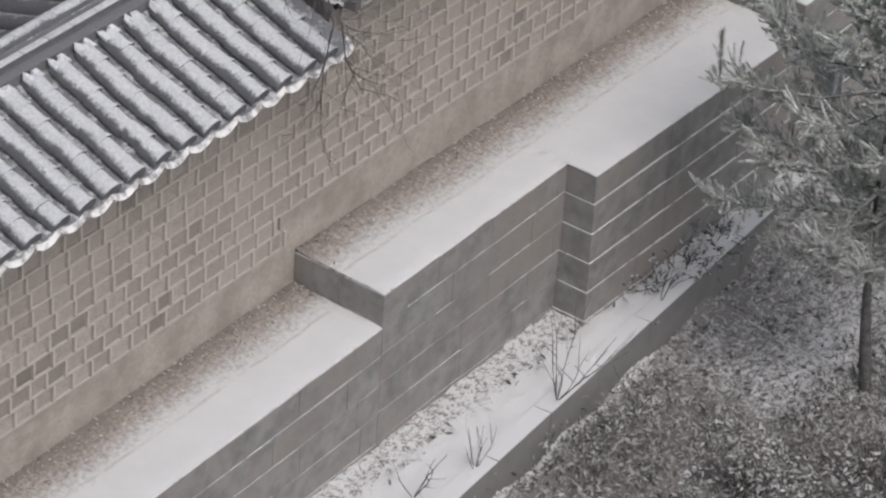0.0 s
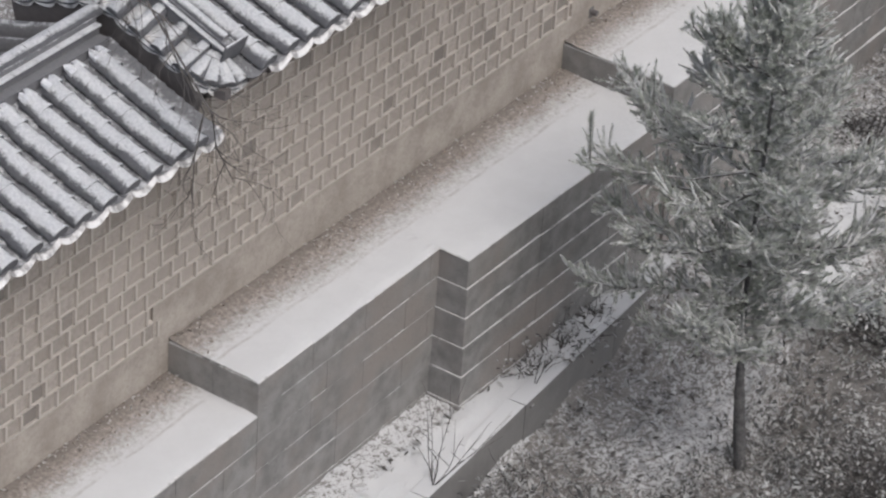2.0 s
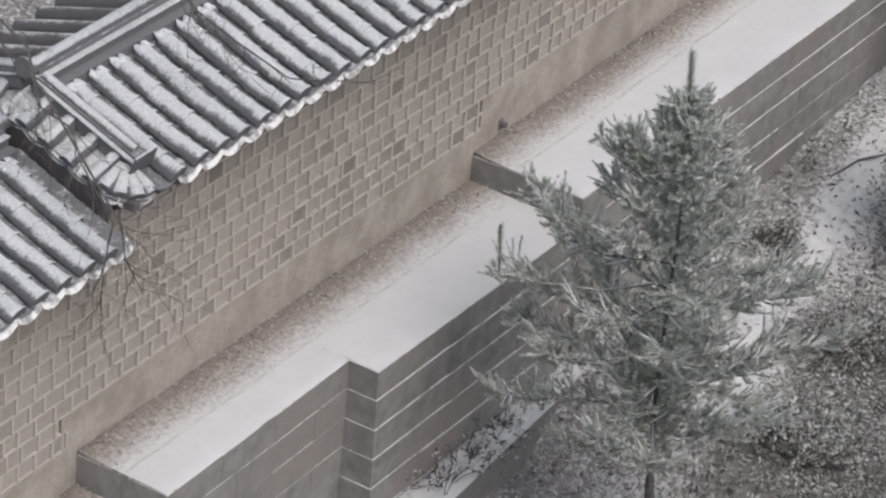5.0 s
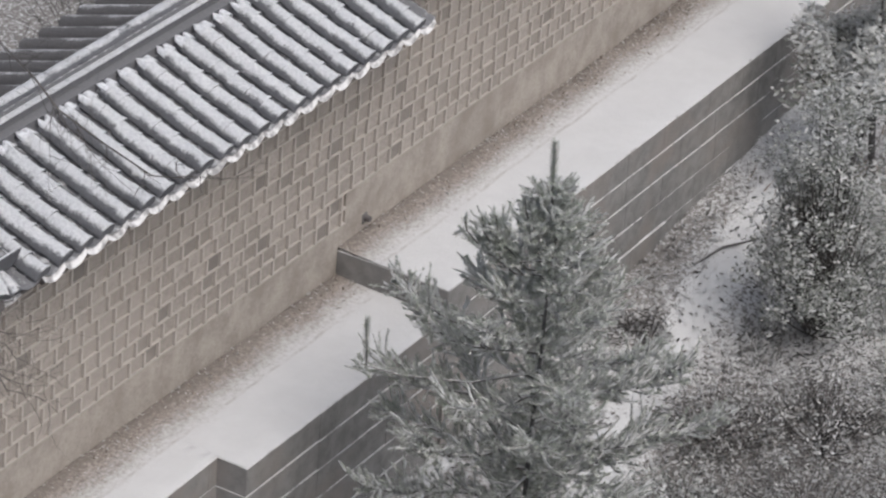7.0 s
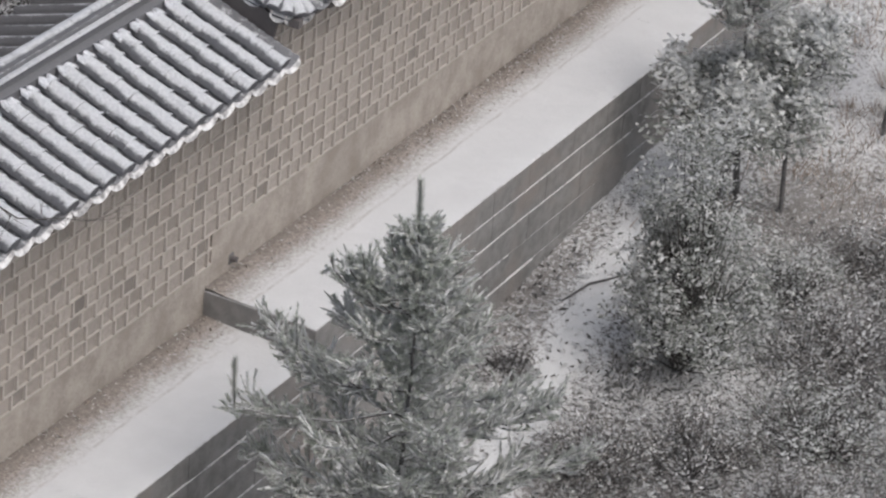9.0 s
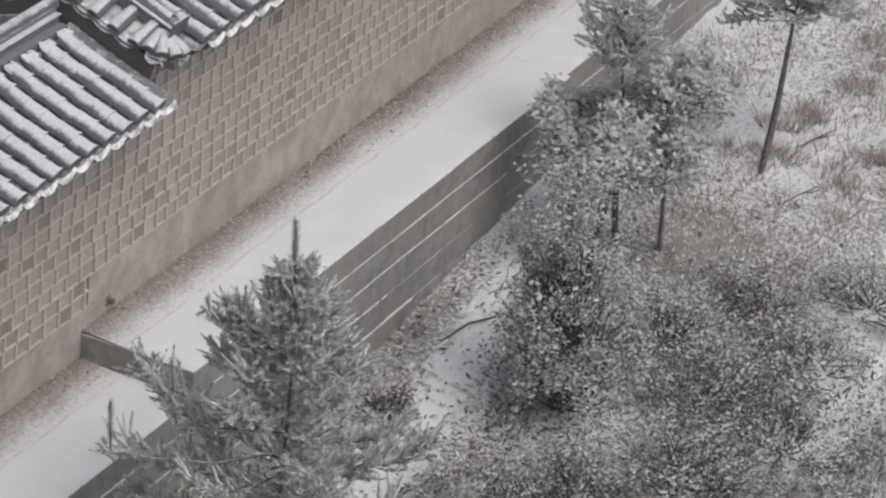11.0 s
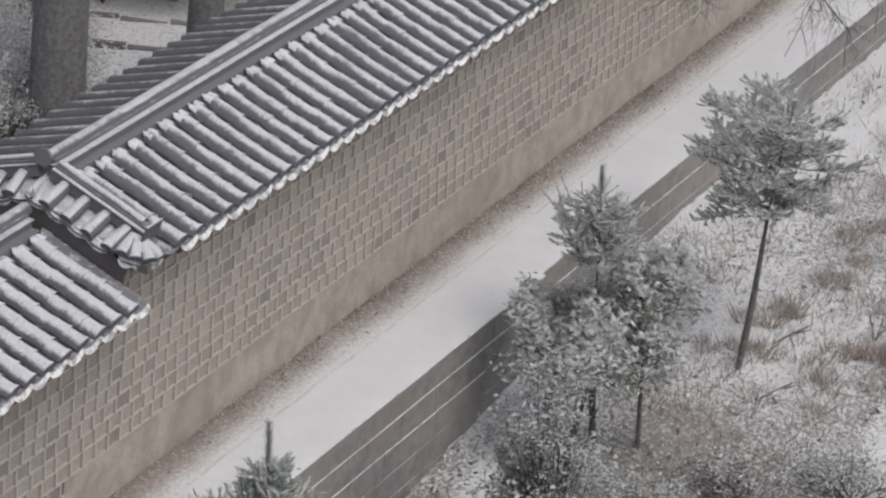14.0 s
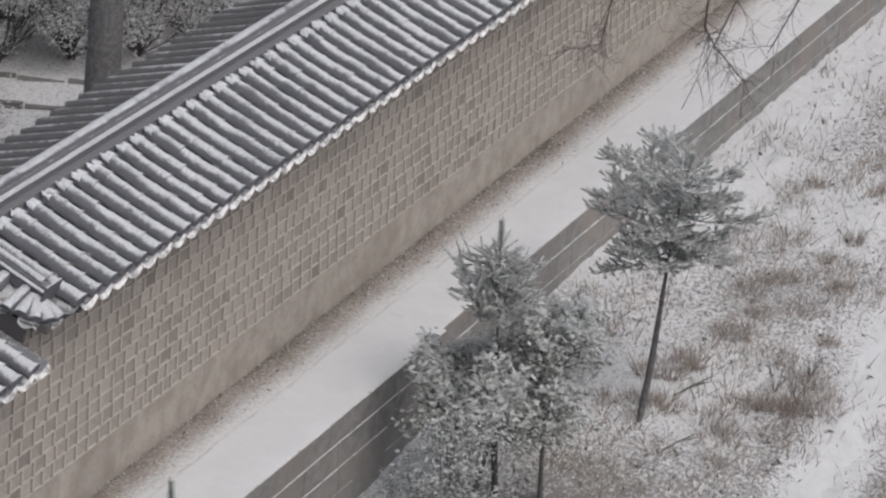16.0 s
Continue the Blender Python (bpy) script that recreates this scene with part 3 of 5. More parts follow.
SEG_LEN = math.dist(ROW_TOP, ROW_LOW) * (1 - HEAD) / SEGS
FAR_LEN = math.dist((REAR_TOP, ROW_TOP[1]), FAR_EAVE) / SEGS
COVER = cover_tile_mesh("cover_tile", SEG_LEN * 1.04, 0.1105, 0.1125, 0.020)
COVER_DUSTED = COVER.copy()
COVER_FAR = cover_tile_mesh("cover_tile_rear", FAR_LEN * SEGS, 0.100, 0.106)
DRIP_MESH = drip_mesh()


def tile_pose(x, t, z0, far, rnd):
    t, e = (t, 1.0) if far else (HEAD + (1 - HEAD) * t, HEAD + (1 - HEAD) * (t + 1 / SEGS))
    y0, h0 = row_point(t, far)
    y1, h1 = row_point(e, far)
    pitch = math.degrees(math.atan2(h0 - h1, abs(y1 - y0)))
    turn = 180 if far else 0
    return pose(x + rnd.uniform(-0.011, 0.011), y0, z0 + h0 + (0 if far else rnd.uniform(-0.007, 0.009)), 0, 0, turn + rnd.uniform(-3, 3) * (0.3 if far else 1)) @ pose(0, 0, 0, pitch, 0, 0)


def build_roof(name, x0, x1, eave, near_gable, lo, hi, first, tile=TILE):
    """One length of roof; first: where its first row of tiles lies."""
    roof = thing(name, "grey clay tile roof of the wall, dusted with snow", "tiled roof", "wall roofs", "structure")
    rnd = random.Random(int(x0 * 7))
    count = int((x1 - x0) / PITCH)
    joined_v, o = [], 0
    proto = {False: COVER, True: COVER_FAR}
    arr = {}
    for k, me in proto.items():
        co = np.zeros(len(me.vertices) * 3)
        me.vertices.foreach_get("co", co)
        tris = []
        for p in me.polygons:
            vs = list(p.vertices)
            if len(vs) == 4:
                tris.append(vs)
            else:
                tris += [[vs[0], vs[i], vs[i + 1], vs[i + 1]] for i in range(1, len(vs) - 1)]
        arr[k] = (co.reshape(-1, 3), [t if t[2] != t[3] else t[:3] for t in tris])
    faces3, placed = [], 0
    rear_v, rear_f, ro = [], [], 0
    for i in range(count + 1):
        x = first + i * PITCH
        if x > x1 - 0.05:
            break
        single = lo <= x <= hi
        for far in (False, True):
            for s in range(1 if far else SEGS):
                m = tile_pose(x, s / SEGS, eave, far, rnd)
                if single and not far and placed < 330:
                    link_mesh("cover_tile", COVER if tile is TILE else COVER_DUSTED, tile, roof, m=m)
                    placed += 1
                elif far:
                    co, fs = arr[True]
                    rear_v.append(co @ np.array(m.to_3x3()).T + np.array(m.translation))
                    rear_f += [[ro + q for q in t] for t in fs]
                    ro += len(co)
                else:
                    co, fs = arr[far]
                    joined_v.append(co @ np.array(m.to_3x3()).T + np.array(m.translation))
                    faces3 += [[o + q for q in t] for t in fs]
                    o += len(co)
        if single:
            link_mesh("drip_tile", DRIP_MESH, DRIP, roof, m=pose(x + PITCH / 2, ROW_LOW[0], eave + ROW_LOW[1] - 0.02, 0, rnd.uniform(-3, 3), 0))
    mesh = bpy.data.meshes.new("rear_tiles")
    mesh.from_pydata(np.concatenate(rear_v).tolist(), [], rear_f)
    mesh.polygons.foreach_set("use_smooth", [len(p.vertices) == 4 for p in mesh.polygons])
    tagged(link_mesh("rear_tiles", mesh, REAR_TILE, roof, "rows of darker tiles on the rear slope"), kind="stuff")
    if joined_v:
        mesh = bpy.data.meshes.new("cover_tiles")
        mesh.from_pydata(np.concatenate(joined_v).tolist(), [], faces3)
        mesh.polygons.foreach_set("use_smooth", [len(p.vertices) == 4 for p in mesh.polygons])
        tagged(link_mesh("cover_tiles", mesh, tile, roof), kind="stuff")
    # pan tiles: stepped troughs between the rows
    for far in (False, True):
        bm = bmesh.new()
        for i in range(-1, count + 1):
            xc = first + (i + 0.5) * PITCH
            if xc > x1 + 0.1 or xc < first - 0.2:
                continue
            for s in range(SEGS * 2):
                ring = []
                for t, lift in ((s / SEGS / 2, 0.0), ((s + 1.15) / SEGS / 2, 0.004 if far else 0.02)):
                    y, h = row_point(min(t, 1.02), far)
                    ring.append([bm.verts.new((xc + a * PITCH * 0.5, y, eave + h - 0.005 + lift - 0.055 * (1 - a * a))) for a in (-1, -0.5, 0, 0.5, 1)])
                for k in range(4):
                    bm.faces.new((ring[0][k], ring[0][k + 1], ring[1][k + 1], ring[1][k]) if far else (ring[0][k + 1], ring[0][k], ring[1][k], ring[1][k + 1]))
        if far:
            part("rear_pan_tiles", bm, REAR_PAN, roof, "rear troughs of pan tiles with streaks of snow")
        else:
            part("pan_tiles", bm, PAN, roof, "shadowed troughs of pan tiles")
    # ragged snow lodged at the upper end of each row
    v, f, o = [], [], 0
    head_y, head_z = row_point(HEAD)
    x = first
    while x < x1 - 0.05:
        for side in (-1, 1):
            cx, r = x + side * 0.055 + rnd.uniform(-0.012, 0.012), rnd.uniform(0.05, 0.07)
            tall = rnd.uniform(0.015, 0.05) if side < 0 else rnd.uniform(0.0, 0.03)
            for k in range(7):
                a = math.pi * k / 6
                q = r * rnd.uniform(0.85, 1.12)
                v.append((cx + q * math.cos(a), head_y - 0.10, eave + head_z + 0.03 + q * 0.9 * math.sin(a)))
                v.append((cx + 0.75 * q * math.cos(a) + rnd.uniform(-0.01, 0.01), head_y + 0.01, eave + head_z + 0.06 + 0.75 * q * math.sin(a)))
            v.append((cx + rnd.uniform(-0.03, 0.03), head_y + 0.05, eave + head_z + 0.06 + tall))
            for k in range(6):
                b = o + 2 * k
                f += [(b, b + 2, b + 3), (b, b + 3, b + 1), (b + 1, b + 3, o + 14)]
            o += 15
        x += PITCH
    tagged(raw("lodged_snow", v, f, ROOF_SNOW, roof, "ragged snow at the row ends"), kind="stuff")
    # solid under the tiles
    bm = bmesh.new()
    prof = [(ROW_LOW[0] + 0.03, eave + 0.02), (ROW_LOW[0] + 0.03, eave + 0.06), (ROW_TOP[0], eave + ROW_TOP[1] - 0.12), (REAR_TOP, eave + ROW_TOP[1] - 0.12), (FAR_EAVE[0], eave + FAR_EAVE[1] - 0.14), (FAR_EAVE[0], eave + FAR_EAVE[1] - 0.2), (2.05, eave + 0.06), (0.0, eave + 0.06)]
    ends = [[bm.verts.new((x, y, z)) for y, z in prof] for x in (x0 + (0.42 if near_gable else 0.04), x1)]
    k = len(prof)
    for i in range(k):
        bm.faces.new((ends[0][i], ends[0][(i + 1) % k], ends[1][(i + 1) % k], ends[1][i]))
    bm.faces.new(ends[0])
    bm.faces.new(list(reversed(ends[1])))
    part("roof_bed", bm, WOOD_AND_SHADE, roof, "dark bed under the tiles")
    # dark blocks added in place of the shadow spots under the drip tiles
    v, f = boxes_arrays([(x, x + 0.09, -0.36, 0.0, eave - 0.06, eave + 0.04) for x in np.arange(x0 + 0.1, x1 - 0.1, PITCH * 2)])
    raw("eave_blocks", v, f, WOOD_AND_SHADE, roof)
    # ridge
    z = eave + ROW_TOP[1]
    start = x0 + (FALL_X if near_gable else 0.0)
    bm = bmesh.new()
    add_box(bm, start - 0.02, x1, RIDGE_Y - 0.14, RIDGE_Y + 0.14, z - 0.12, z + 0.12)
    add_box(bm, start + 0.06, x1 - 0.002, RIDGE_Y - 0.26, RIDGE_Y - 0.141, z - 0.16, z + 0.035)
    part("ridge_base", bm, RIDGE_BASE, roof, "bare dark plaster under the ridge")
    bm = bmesh.new()
    x = start - 0.06
    while x < x1:
        add_box(bm, x, min(x + 0.33, x1), RIDGE_Y - 0.175, RIDGE_Y + 0.175, z + 0.12, z + 0.15, 0.008)
        x += 0.335
    part("ridge_course", bm, COURSE_TILE, roof, "snow-edged course of flat ridge tiles")
    bm = bmesh.new()
    add_box(bm, start - 0.02, x1, RIDGE_Y - 0.10, RIDGE_Y + 0.10, z + 0.15, z + 0.20)
    part("ridge_neck", bm, PAN, roof)
    v, f = [], []
    o = 0
    x = start - 0.1
    while x < x1:
        l = 0.36
        for xx, r in ((x, 0.082), (x + l * 0.97, 0.086), (x + l, 0.078)):
            v += [(xx, RIDGE_Y + r * math.cos(a), z + 0.19 + r * math.sin(a)) for a in np.linspace(-0.15, math.pi + 0.15, 11)]
        for q in range(2):
            f += [(o + q * 11 + k, o + q * 11 + k + 1, o + (q + 1) * 11 + k + 1, o + (q + 1) * 11 + k) for k in range(10)]
        o += 33
        x += l
    raw("ridge_cap", v, f, RIDGE_TILE, roof, "rounded snowy ridge tiles", smooth=True)
    bm = bmesh.new()
    bmesh.ops.create_cone(bm, cap_ends=True, segments=18, radius1=0.112, radius2=0.102, depth=0.05, matrix=pose(start - 0.12, RIDGE_Y, z + 0.25, 0, 90, 0))
    part("ridge_end_tile", bm, PAN, roof, "dark round tile closing the ridge")
    if near_gable:
        build_gable(roof, x0, eave, rnd)
    return roof


GABLE_TILE = cover_tile_mesh("gable_tile", 0.40, 0.078, 0.092)
CORNER_TILE = cover_tile_mesh("corner_tile", 0.36, 0.045, 0.092)
SLOPE = Vector((0, ROW_LOW[0] - ROW_TOP[0], ROW_LOW[1] - ROW_TOP[1])).normalized()
REAR_SLOPE = Vector((0, FAR_EAVE[0] - REAR_TOP, FAR_EAVE[1] - ROW_TOP[1])).normalized()


def along(origin, way, up):
    """A pose at origin whose -y runs along way and whose z leans to up."""
    y = -Vector(way).normalized()
    x = y.cross(Vector(up)).normalized()
    m = Matrix((x, y, x.cross(y))).transposed().to_4x4()
    return Matrix.Translation(origin) @ m


def build_gable(roof, x0, eave, rnd):
    """The stepped-up end: a falling ridge, short tiles over the gable's edge, and tiles that fan round the corner."""
    xf = x0 + FALL_X
    side = Vector((-1, 0, 0))
    for far in (False, True):
        down = REAR_SLOPE if far else SLOPE
        up = Vector((0, -down.z, down.y)) * (1 if far else -1)
        top = Vector((xf, REAR_TOP if far else ROW_TOP[0], eave + ROW_TOP[1]))
        long = FAR_LEN * SEGS if far else math.dist(ROW_TOP, ROW_LOW)
        reach = long * (1.0 if far else 0.80)
        # falling ridge: a base, a course of flat tiles, a rounded cap and an end plate
        for nm, w, lo, hi, mat in (("falling_base", 0.18, -0.06, 0.07, PAN), ("falling_course", 0.23, 0.07, 0.095, COURSE_TILE), ("falling_neck", 0.13, 0.095, 0.13, PAN)):
            bm = bmesh.new()
            add_box(bm, -w / 2, w / 2, -reach, 0.12, lo, hi, 0.006)
            bmesh.ops.transform(bm, matrix=along(top, down, up), verts=bm.verts)
            part(nm, bm, mat, roof)
        path = [(*(top + down * (reach * q - 0.1) + up * 0.135), 0.055) for q in np.linspace(0, 1, 9)]
        v, f = tube_arrays([path], 12)
        raw("falling_ridge", v, f, COURSE_TILE, roof, "snowy ridge falling towards the corner", smooth=True)
        bm = bmesh.new()
        add_box(bm, -0.17, 0.17, -reach - 0.035, -reach - 0.005, -0.03, 0.215, 0.008)
        bmesh.ops.transform(bm, matrix=along(top, down, up), verts=bm.verts)
        part("ridge_end_tile", bm, COURSE_TILE, roof, "flat tile closing the falling ridge")
        # short cover tiles and troughs that drain over the gable's edge
        over = (side * math.cos(radians(20)) - up * math.sin(radians(20))).normalized()
        lean = (up * math.cos(radians(20)) + side * math.sin(radians(20))).normalized()
        step = 0.29
        n = 4 if not far else 3
        for k in range(n + 1 if far else n):
            at = top + down * (0.10 + step * k) - up * 0.02
            if k < n:
                link_mesh("gable_tile", GABLE_TILE, COURSE_TILE, roof, m=along(at + side * 0.06, over, lean + down * rnd.uniform(-0.06, 0.06)))
            bm = bmesh.new()
            rows = []
            for q in (0.04, 0.44):
                rows.append([bm.verts.new((a * step * 0.5, -q, -0.02 - 0.035 * (1 - a * a))) for a in (-1, -0.5, 0, 0.5, 1)])
                rows.append([bm.verts.new((a * step * 0.5, -q, -0.045 - 0.035 * (1 - a * a))) for a in (1, 0.5, 0, -0.5, -1)])
            for i in range(4):
                bm.faces.new((rows[0][i + 1], rows[0][i], rows[2][i], rows[2][i + 1]))
                bm.faces.new((rows[1][i + 1], rows[1][i], rows[3][i], rows[3][i + 1]))
                bm.faces.new((rows[2][i + 1], rows[2][i], rows[3][4 - i], rows[3][3 - i]))
            bmesh.ops.transform(bm, matrix=along(at - down * step * 0.5, over, lean), verts=bm.verts)
            part("gable_pan_tile", bm, COURSE_TILE, roof, "curved snowy trough at the gable edge")
            link_mesh("drip_tile", DRIP_MESH, DRIP, roof, m=along(at - down * step * 0.5 + over * 0.41 - lean * 0.012, over, lean) @ Matrix.Diagonal((step / PITCH, 1, 1, 1)))
        if far:
            continue
        # the fan round the corner
        heart = top + down * 1.06 - up * 0.01 + side * 0.06
        for k, a in enumerate((14, 38, 62, 86)):
            way = side * math.cos(radians(a)) + down * math.sin(radians(a))
            fall = (way - up * 0.26).normalized()
            rise = (up + way * 0.26).normalized()
            link_mesh("corner_tile", CORNER_TILE, COURSE_TILE, roof, m=along(heart + way * 0.05, fall, rise))
            bm = bmesh.new()
            pts = [bm.verts.new(p) for p in ((-0.02, 0, -0.03), (0.02, 0, -0.03), (0.10, -0.40, -0.03), (-0.10, -0.40, -0.03))]
            low = [bm.verts.new(p.co + Vector((0, 0, -0.03))) for p in pts]
            bm.faces.new(pts)
            bm.faces.new(list(reversed(low)))
            for i in range(4):
                bm.faces.new((pts[i], low[i], low[(i + 1) % 4], pts[(i + 1) % 4]))
            turn = side * math.cos(radians(a + 12)) + down * math.sin(radians(a + 12))
            bmesh.ops.transform(bm, matrix=along(heart + turn * 0.02, (turn - up * 0.26).normalized(), (up + turn * 0.26).normalized()), verts=bm.verts)
            bmesh.ops.recalc_face_normals(bm, faces=bm.faces)
            part("corner_pan_tile", bm, COURSE_TILE, roof, "wedge of snowy tile at the roof corner")
            link_mesh("drip_tile", DRIP_MESH, DRIP, roof, m=along(heart + (turn - up * 0.26).normalized() * 0.40 - up * 0.01, (turn - up * 0.26).normalized(), (up + turn * 0.26).normalized()) @ Matrix.Diagonal((0.55, 1, 1, 1)))
    # gable end sheet; its dark colour carries the shadow beneath the gable
    bm = bmesh.new()
    pts = [(-0.12, eave + 0.0), (ROW_TOP[0], eave + 0.44), (REAR_TOP, eave + 0.44), (2.25, eave + 0.14), (WALL_BACK, eave - 0.75), (0.04, eave - 0.75)]
    a = [bm.verts.new((x0 + 0.06, y, z)) for y, z in pts]
    b = [bm.verts.new((x0 + 0.10, y, z)) for y, z in pts]
    k = len(pts)
    bm.faces.new(list(reversed(a)))
    bm.faces.new(b)
    for i in range(k):
        bm.faces.new((a[i], a[(i + 1) % k], b[(i + 1) % k], b[i]))
    part("gable_board", bm, WOOD_AND_SHADE, roof, "gable end of the higher roof, with the shade below it in its dark colour")


build_roof("roof_1", X_NEAR, 23.62, 2.40, False, 14.5, 23.7, X_NEAR + 0.17)
build_roof("roof_2", 23.72, 31.5, 2.82, True, 23, 32, 24.40)
build_roof("roof_3", 31.62, X_FAR, 3.28, True, 31, 51, 32.30, DUSTED_TILE)


# ---- plants ----
def needle_tuft(rs, base, way, length, count, spread, needle, w=0.0075):
    """Needles round a shoot: thin triangles that lean forwards. Returns verts n x 3."""
    t = rs.rand(count)
    ax = way / np.linalg.norm(way)
    side = np.cross(ax, [0.3, 0.2, 0.93])
    side /= np.linalg.norm(side)
    other = np.cross(ax, side)
    a = rs.rand(count) * 2 * math.pi
    out = np.cos(a)[:, None] * side + np.sin(a)[:, None] * other
    root = base + ax * (t * length)[:, None]
    lean = ax * (0.5 + 0.4 * rs.rand(count))[:, None] + out * spread
    lean /= np.linalg.norm(lean, axis=1)[:, None]
    tip = root + lean * (needle * (0.7 + 0.5 * rs.rand(count)))[:, None]
    wide = np.cross(lean, ax) + 1e-6
    wide /= np.linalg.norm(wide, axis=1)[:, None]
    return np.stack([root - wide * w, root + wide * w, tip + wide * w * 0.6], 1)


def build_pine(label, base, top, crown_low, radius, shoots, seed, spikes=(), trunk_r=0.07, shape=(0.75, 1.0, 0.85, 0.5, 0.16), leader=0.42, rise=0.35, tiers=0, bias=(0.0, 0.0), frosted=0.4, bend=0.10, needles=NEEDLE):
    """A young pine: bent trunk, limbs that turn up at their ends, finger-like shoots of needles on the twigs.
    shape: the crown's reach from its foot to its top; tiers: limbs stand in so many flat layers; bias: where the crown leans out."""
    rs = np.random.RandomState(seed)
    base, top = np.array(base, float), np.array(top, float)
    tree = thing("pine_tree", label, "pine tree", "young pines", at=base)
    height = top[2] - base[2]

    def stem(t):
        p = base + (top - base) * t
        return p + np.array([bend * math.sin(3.0 * t + seed), bend * math.sin(2.3 * t + 2 * seed), 0]) * (t * (1 - t) * 4)

    low = (crown_low - base[2]) / height
    trunk = [(*(stem(t) - base), trunk_r * (1 - 0.6 * min(1, max(0, t / low - 0.4) / 0.6)) * (1 - 0.85 * max(0, (t - low) / (1 - low))) + 0.005) for t in np.linspace(-0.03, 0.97, 18)]
    v, f = tube_arrays([trunk], 9)
    raw("trunk", v, f, BARK, tree, "dark rough trunk", smooth=True)
    limbs, twigs, tufts, candles = [], [], [], []
    n_limb = max(16, int(42 * height / 5))
    for i in range(n_limb):
        k = (i + rs.rand() * 0.8) / n_limb
        if tiers:
            k = (math.floor(k * tiers) + 0.5 + rs.uniform(-0.16, 0.16)) / tiers
        t = low + (0.96 - low) * k
        a = i * 2.4 + rs.rand() * 0.7
        reach = radius * float(np.interp(k, np.linspace(0, 1, len(shape)), shape)) * (0.65 + 0.5 * rs.rand())
        reach *= max(0.3, 1 + math.cos(a) * bias[0] + math.sin(a) * bias[1])
        s = stem(t)
        up = reach * (-0.12 + rise * k + 0.3 * rs.rand())
        pts = []
        for q in np.linspace(0, 1, 7):
            p = s + np.array([math.cos(a) * reach * q, math.sin(a) * reach * q, up * q * q + 0.04 * math.sin(4 * q + i) + (0.0 if tiers else 0.16 * reach * q ** 3)])
            p[:2] += 0.10 * reach * np.array([math.sin(5 * q + i), math.cos(4 * q + 2 * i)]) * q
            pts.append((*(p - base), 0.018 * (1 - 0.7 * q) * (0.6 + reach / radius * 0.5)))
        limbs.append(pts)
        n_sh = max(5, int(shoots / n_limb * (0.30 + 1.1 * reach / radius)))
        for j in range(n_sh):
            q = 0.03 + 0.97 * rs.rand() ** 0.62
            i0 = min(int(q * 6), 5)
            p = np.array(pts[i0][:3]) + (np.array(pts[i0 + 1][:3]) - np.array(pts[i0][:3])) * (q * 6 - i0)
            b = a + rs.uniform(-1.5, 1.5)
            way = np.array([math.cos(b), math.sin(b), rs.uniform(-0.05, 0.35) if tiers else rs.uniform(-0.15, 0.95)])
            way /= np.linalg.norm(way)
            twig = 0.04 + 0.24 * rs.rand() * (1.1 - 0.4 * q) * min(1.0, 0.2 + 1.3 * reach / radius)
            e = p + way * twig
            if tiers:
                e[2] += rs.uniform(-0.05, 0.07)
            twigs.append([(*p, 0.009), (*((p + e) / 2 + [0, 0, -0.012]), 0.008), (*e, 0.006)])
            tip = way + [0, 0, 0.35]
            tip /= np.linalg.norm(tip)
            long = rs.uniform(0.07, 0.15)
            if rs.rand() < frosted:
                d = tip + rs.randn(3) * 0.18
                c = e + d * (rs.uniform(0.06, 0.13) if tiers else rs.uniform(0.10, 0.26))
                candles.append([(*(p * 0.4 + e * 0.6), 0.010), (*e, 0.013), (*((e + c) / 2 + rs.randn(3) * 0.012), 0.013), (*c, 0.007)])
                tufts.append(needle_tuft(rs, e, d, 0.11 if tiers else 0.20, 26, 0.6, 0.05))
            else:
                tufts.append(needle_tuft(rs, e - tip * 0.03, tip, long, 40, 0.5, 0.05, 0.009))
    for j in range(shoots // 8):
        t = low + (0.95 - low) * rs.rand()
        out = rs.randn(3) * [1, 1, 0.4]
        out /= np.linalg.norm(out)
        p = stem(t) - base + out * rs.uniform(0.04, 0.26)
        tufts.append(needle_tuft(rs, p, out + [0, 0, 0.5], 0.12, 40, 0.6, 0.05, 0.009))
    for *p, tall in spikes:
        p = np.array(p, float) - base
        t = min(0.95, max(low, (p[2] - 0.7) / height))
        s = stem(t) - base
        foot = p + [0.03, -0.02, -tall]
        limbs.append([(*s, 0.016), (*(s * 0.6 + foot * 0.4 + [0, 0, -0.16]), 0.012), (*(s * 0.2 + foot * 0.8 + [0, 0, -0.10]), 0.010), (*foot, 0.008), (*p, 0.005)])
        tufts.append(needle_tuft(rs, foot, p - foot, tall, int(420 * tall), 0.7, 0.075, 0.009))
        for k in range(22):
            q = rs.rand()
            w = s * (1 - q) * 0.5 + foot * (0.5 + 0.5 * q) + [0, 0, -0.13 * (1 - q)] + rs.randn(3) * 0.06
            d = (foot - s) * [1, 1, 0.2]
            d = d / np.linalg.norm(d) * 0.5 + rs.randn(3) * 0.35 + [0, 0, 0.7]
            tufts.append(needle_tuft(rs, w, d, rs.uniform(0.10, 0.18), 44, 0.55, 0.055, 0.009))
    tufts.append(needle_tuft(rs, stem(0.97) - base, top - stem(0.97) + [0, 0, 0.2], leader, 460, 0.8, 0.08))
    for limb in limbs:
        v, f = tube_arrays([limb], 5)
        raw("limb", v, f, TWIG, tree)
    v, f = tube_arrays(twigs, 4)
    tagged(raw("twig_mass", v, f, TWIG, tree), kind="stuff")
    v, f = tube_arrays(candles, 5)
    tagged(raw("shoot_mass", v, f, FROST, tree, "frosted young shoots"), kind="stuff")
    v = np.concatenate(tufts).reshape(-1, 3)
    raw("crown", v, np.arange(len(v)).reshape(-1, 3), needles, tree, "grey-green needles holding a little snow")
    return tree


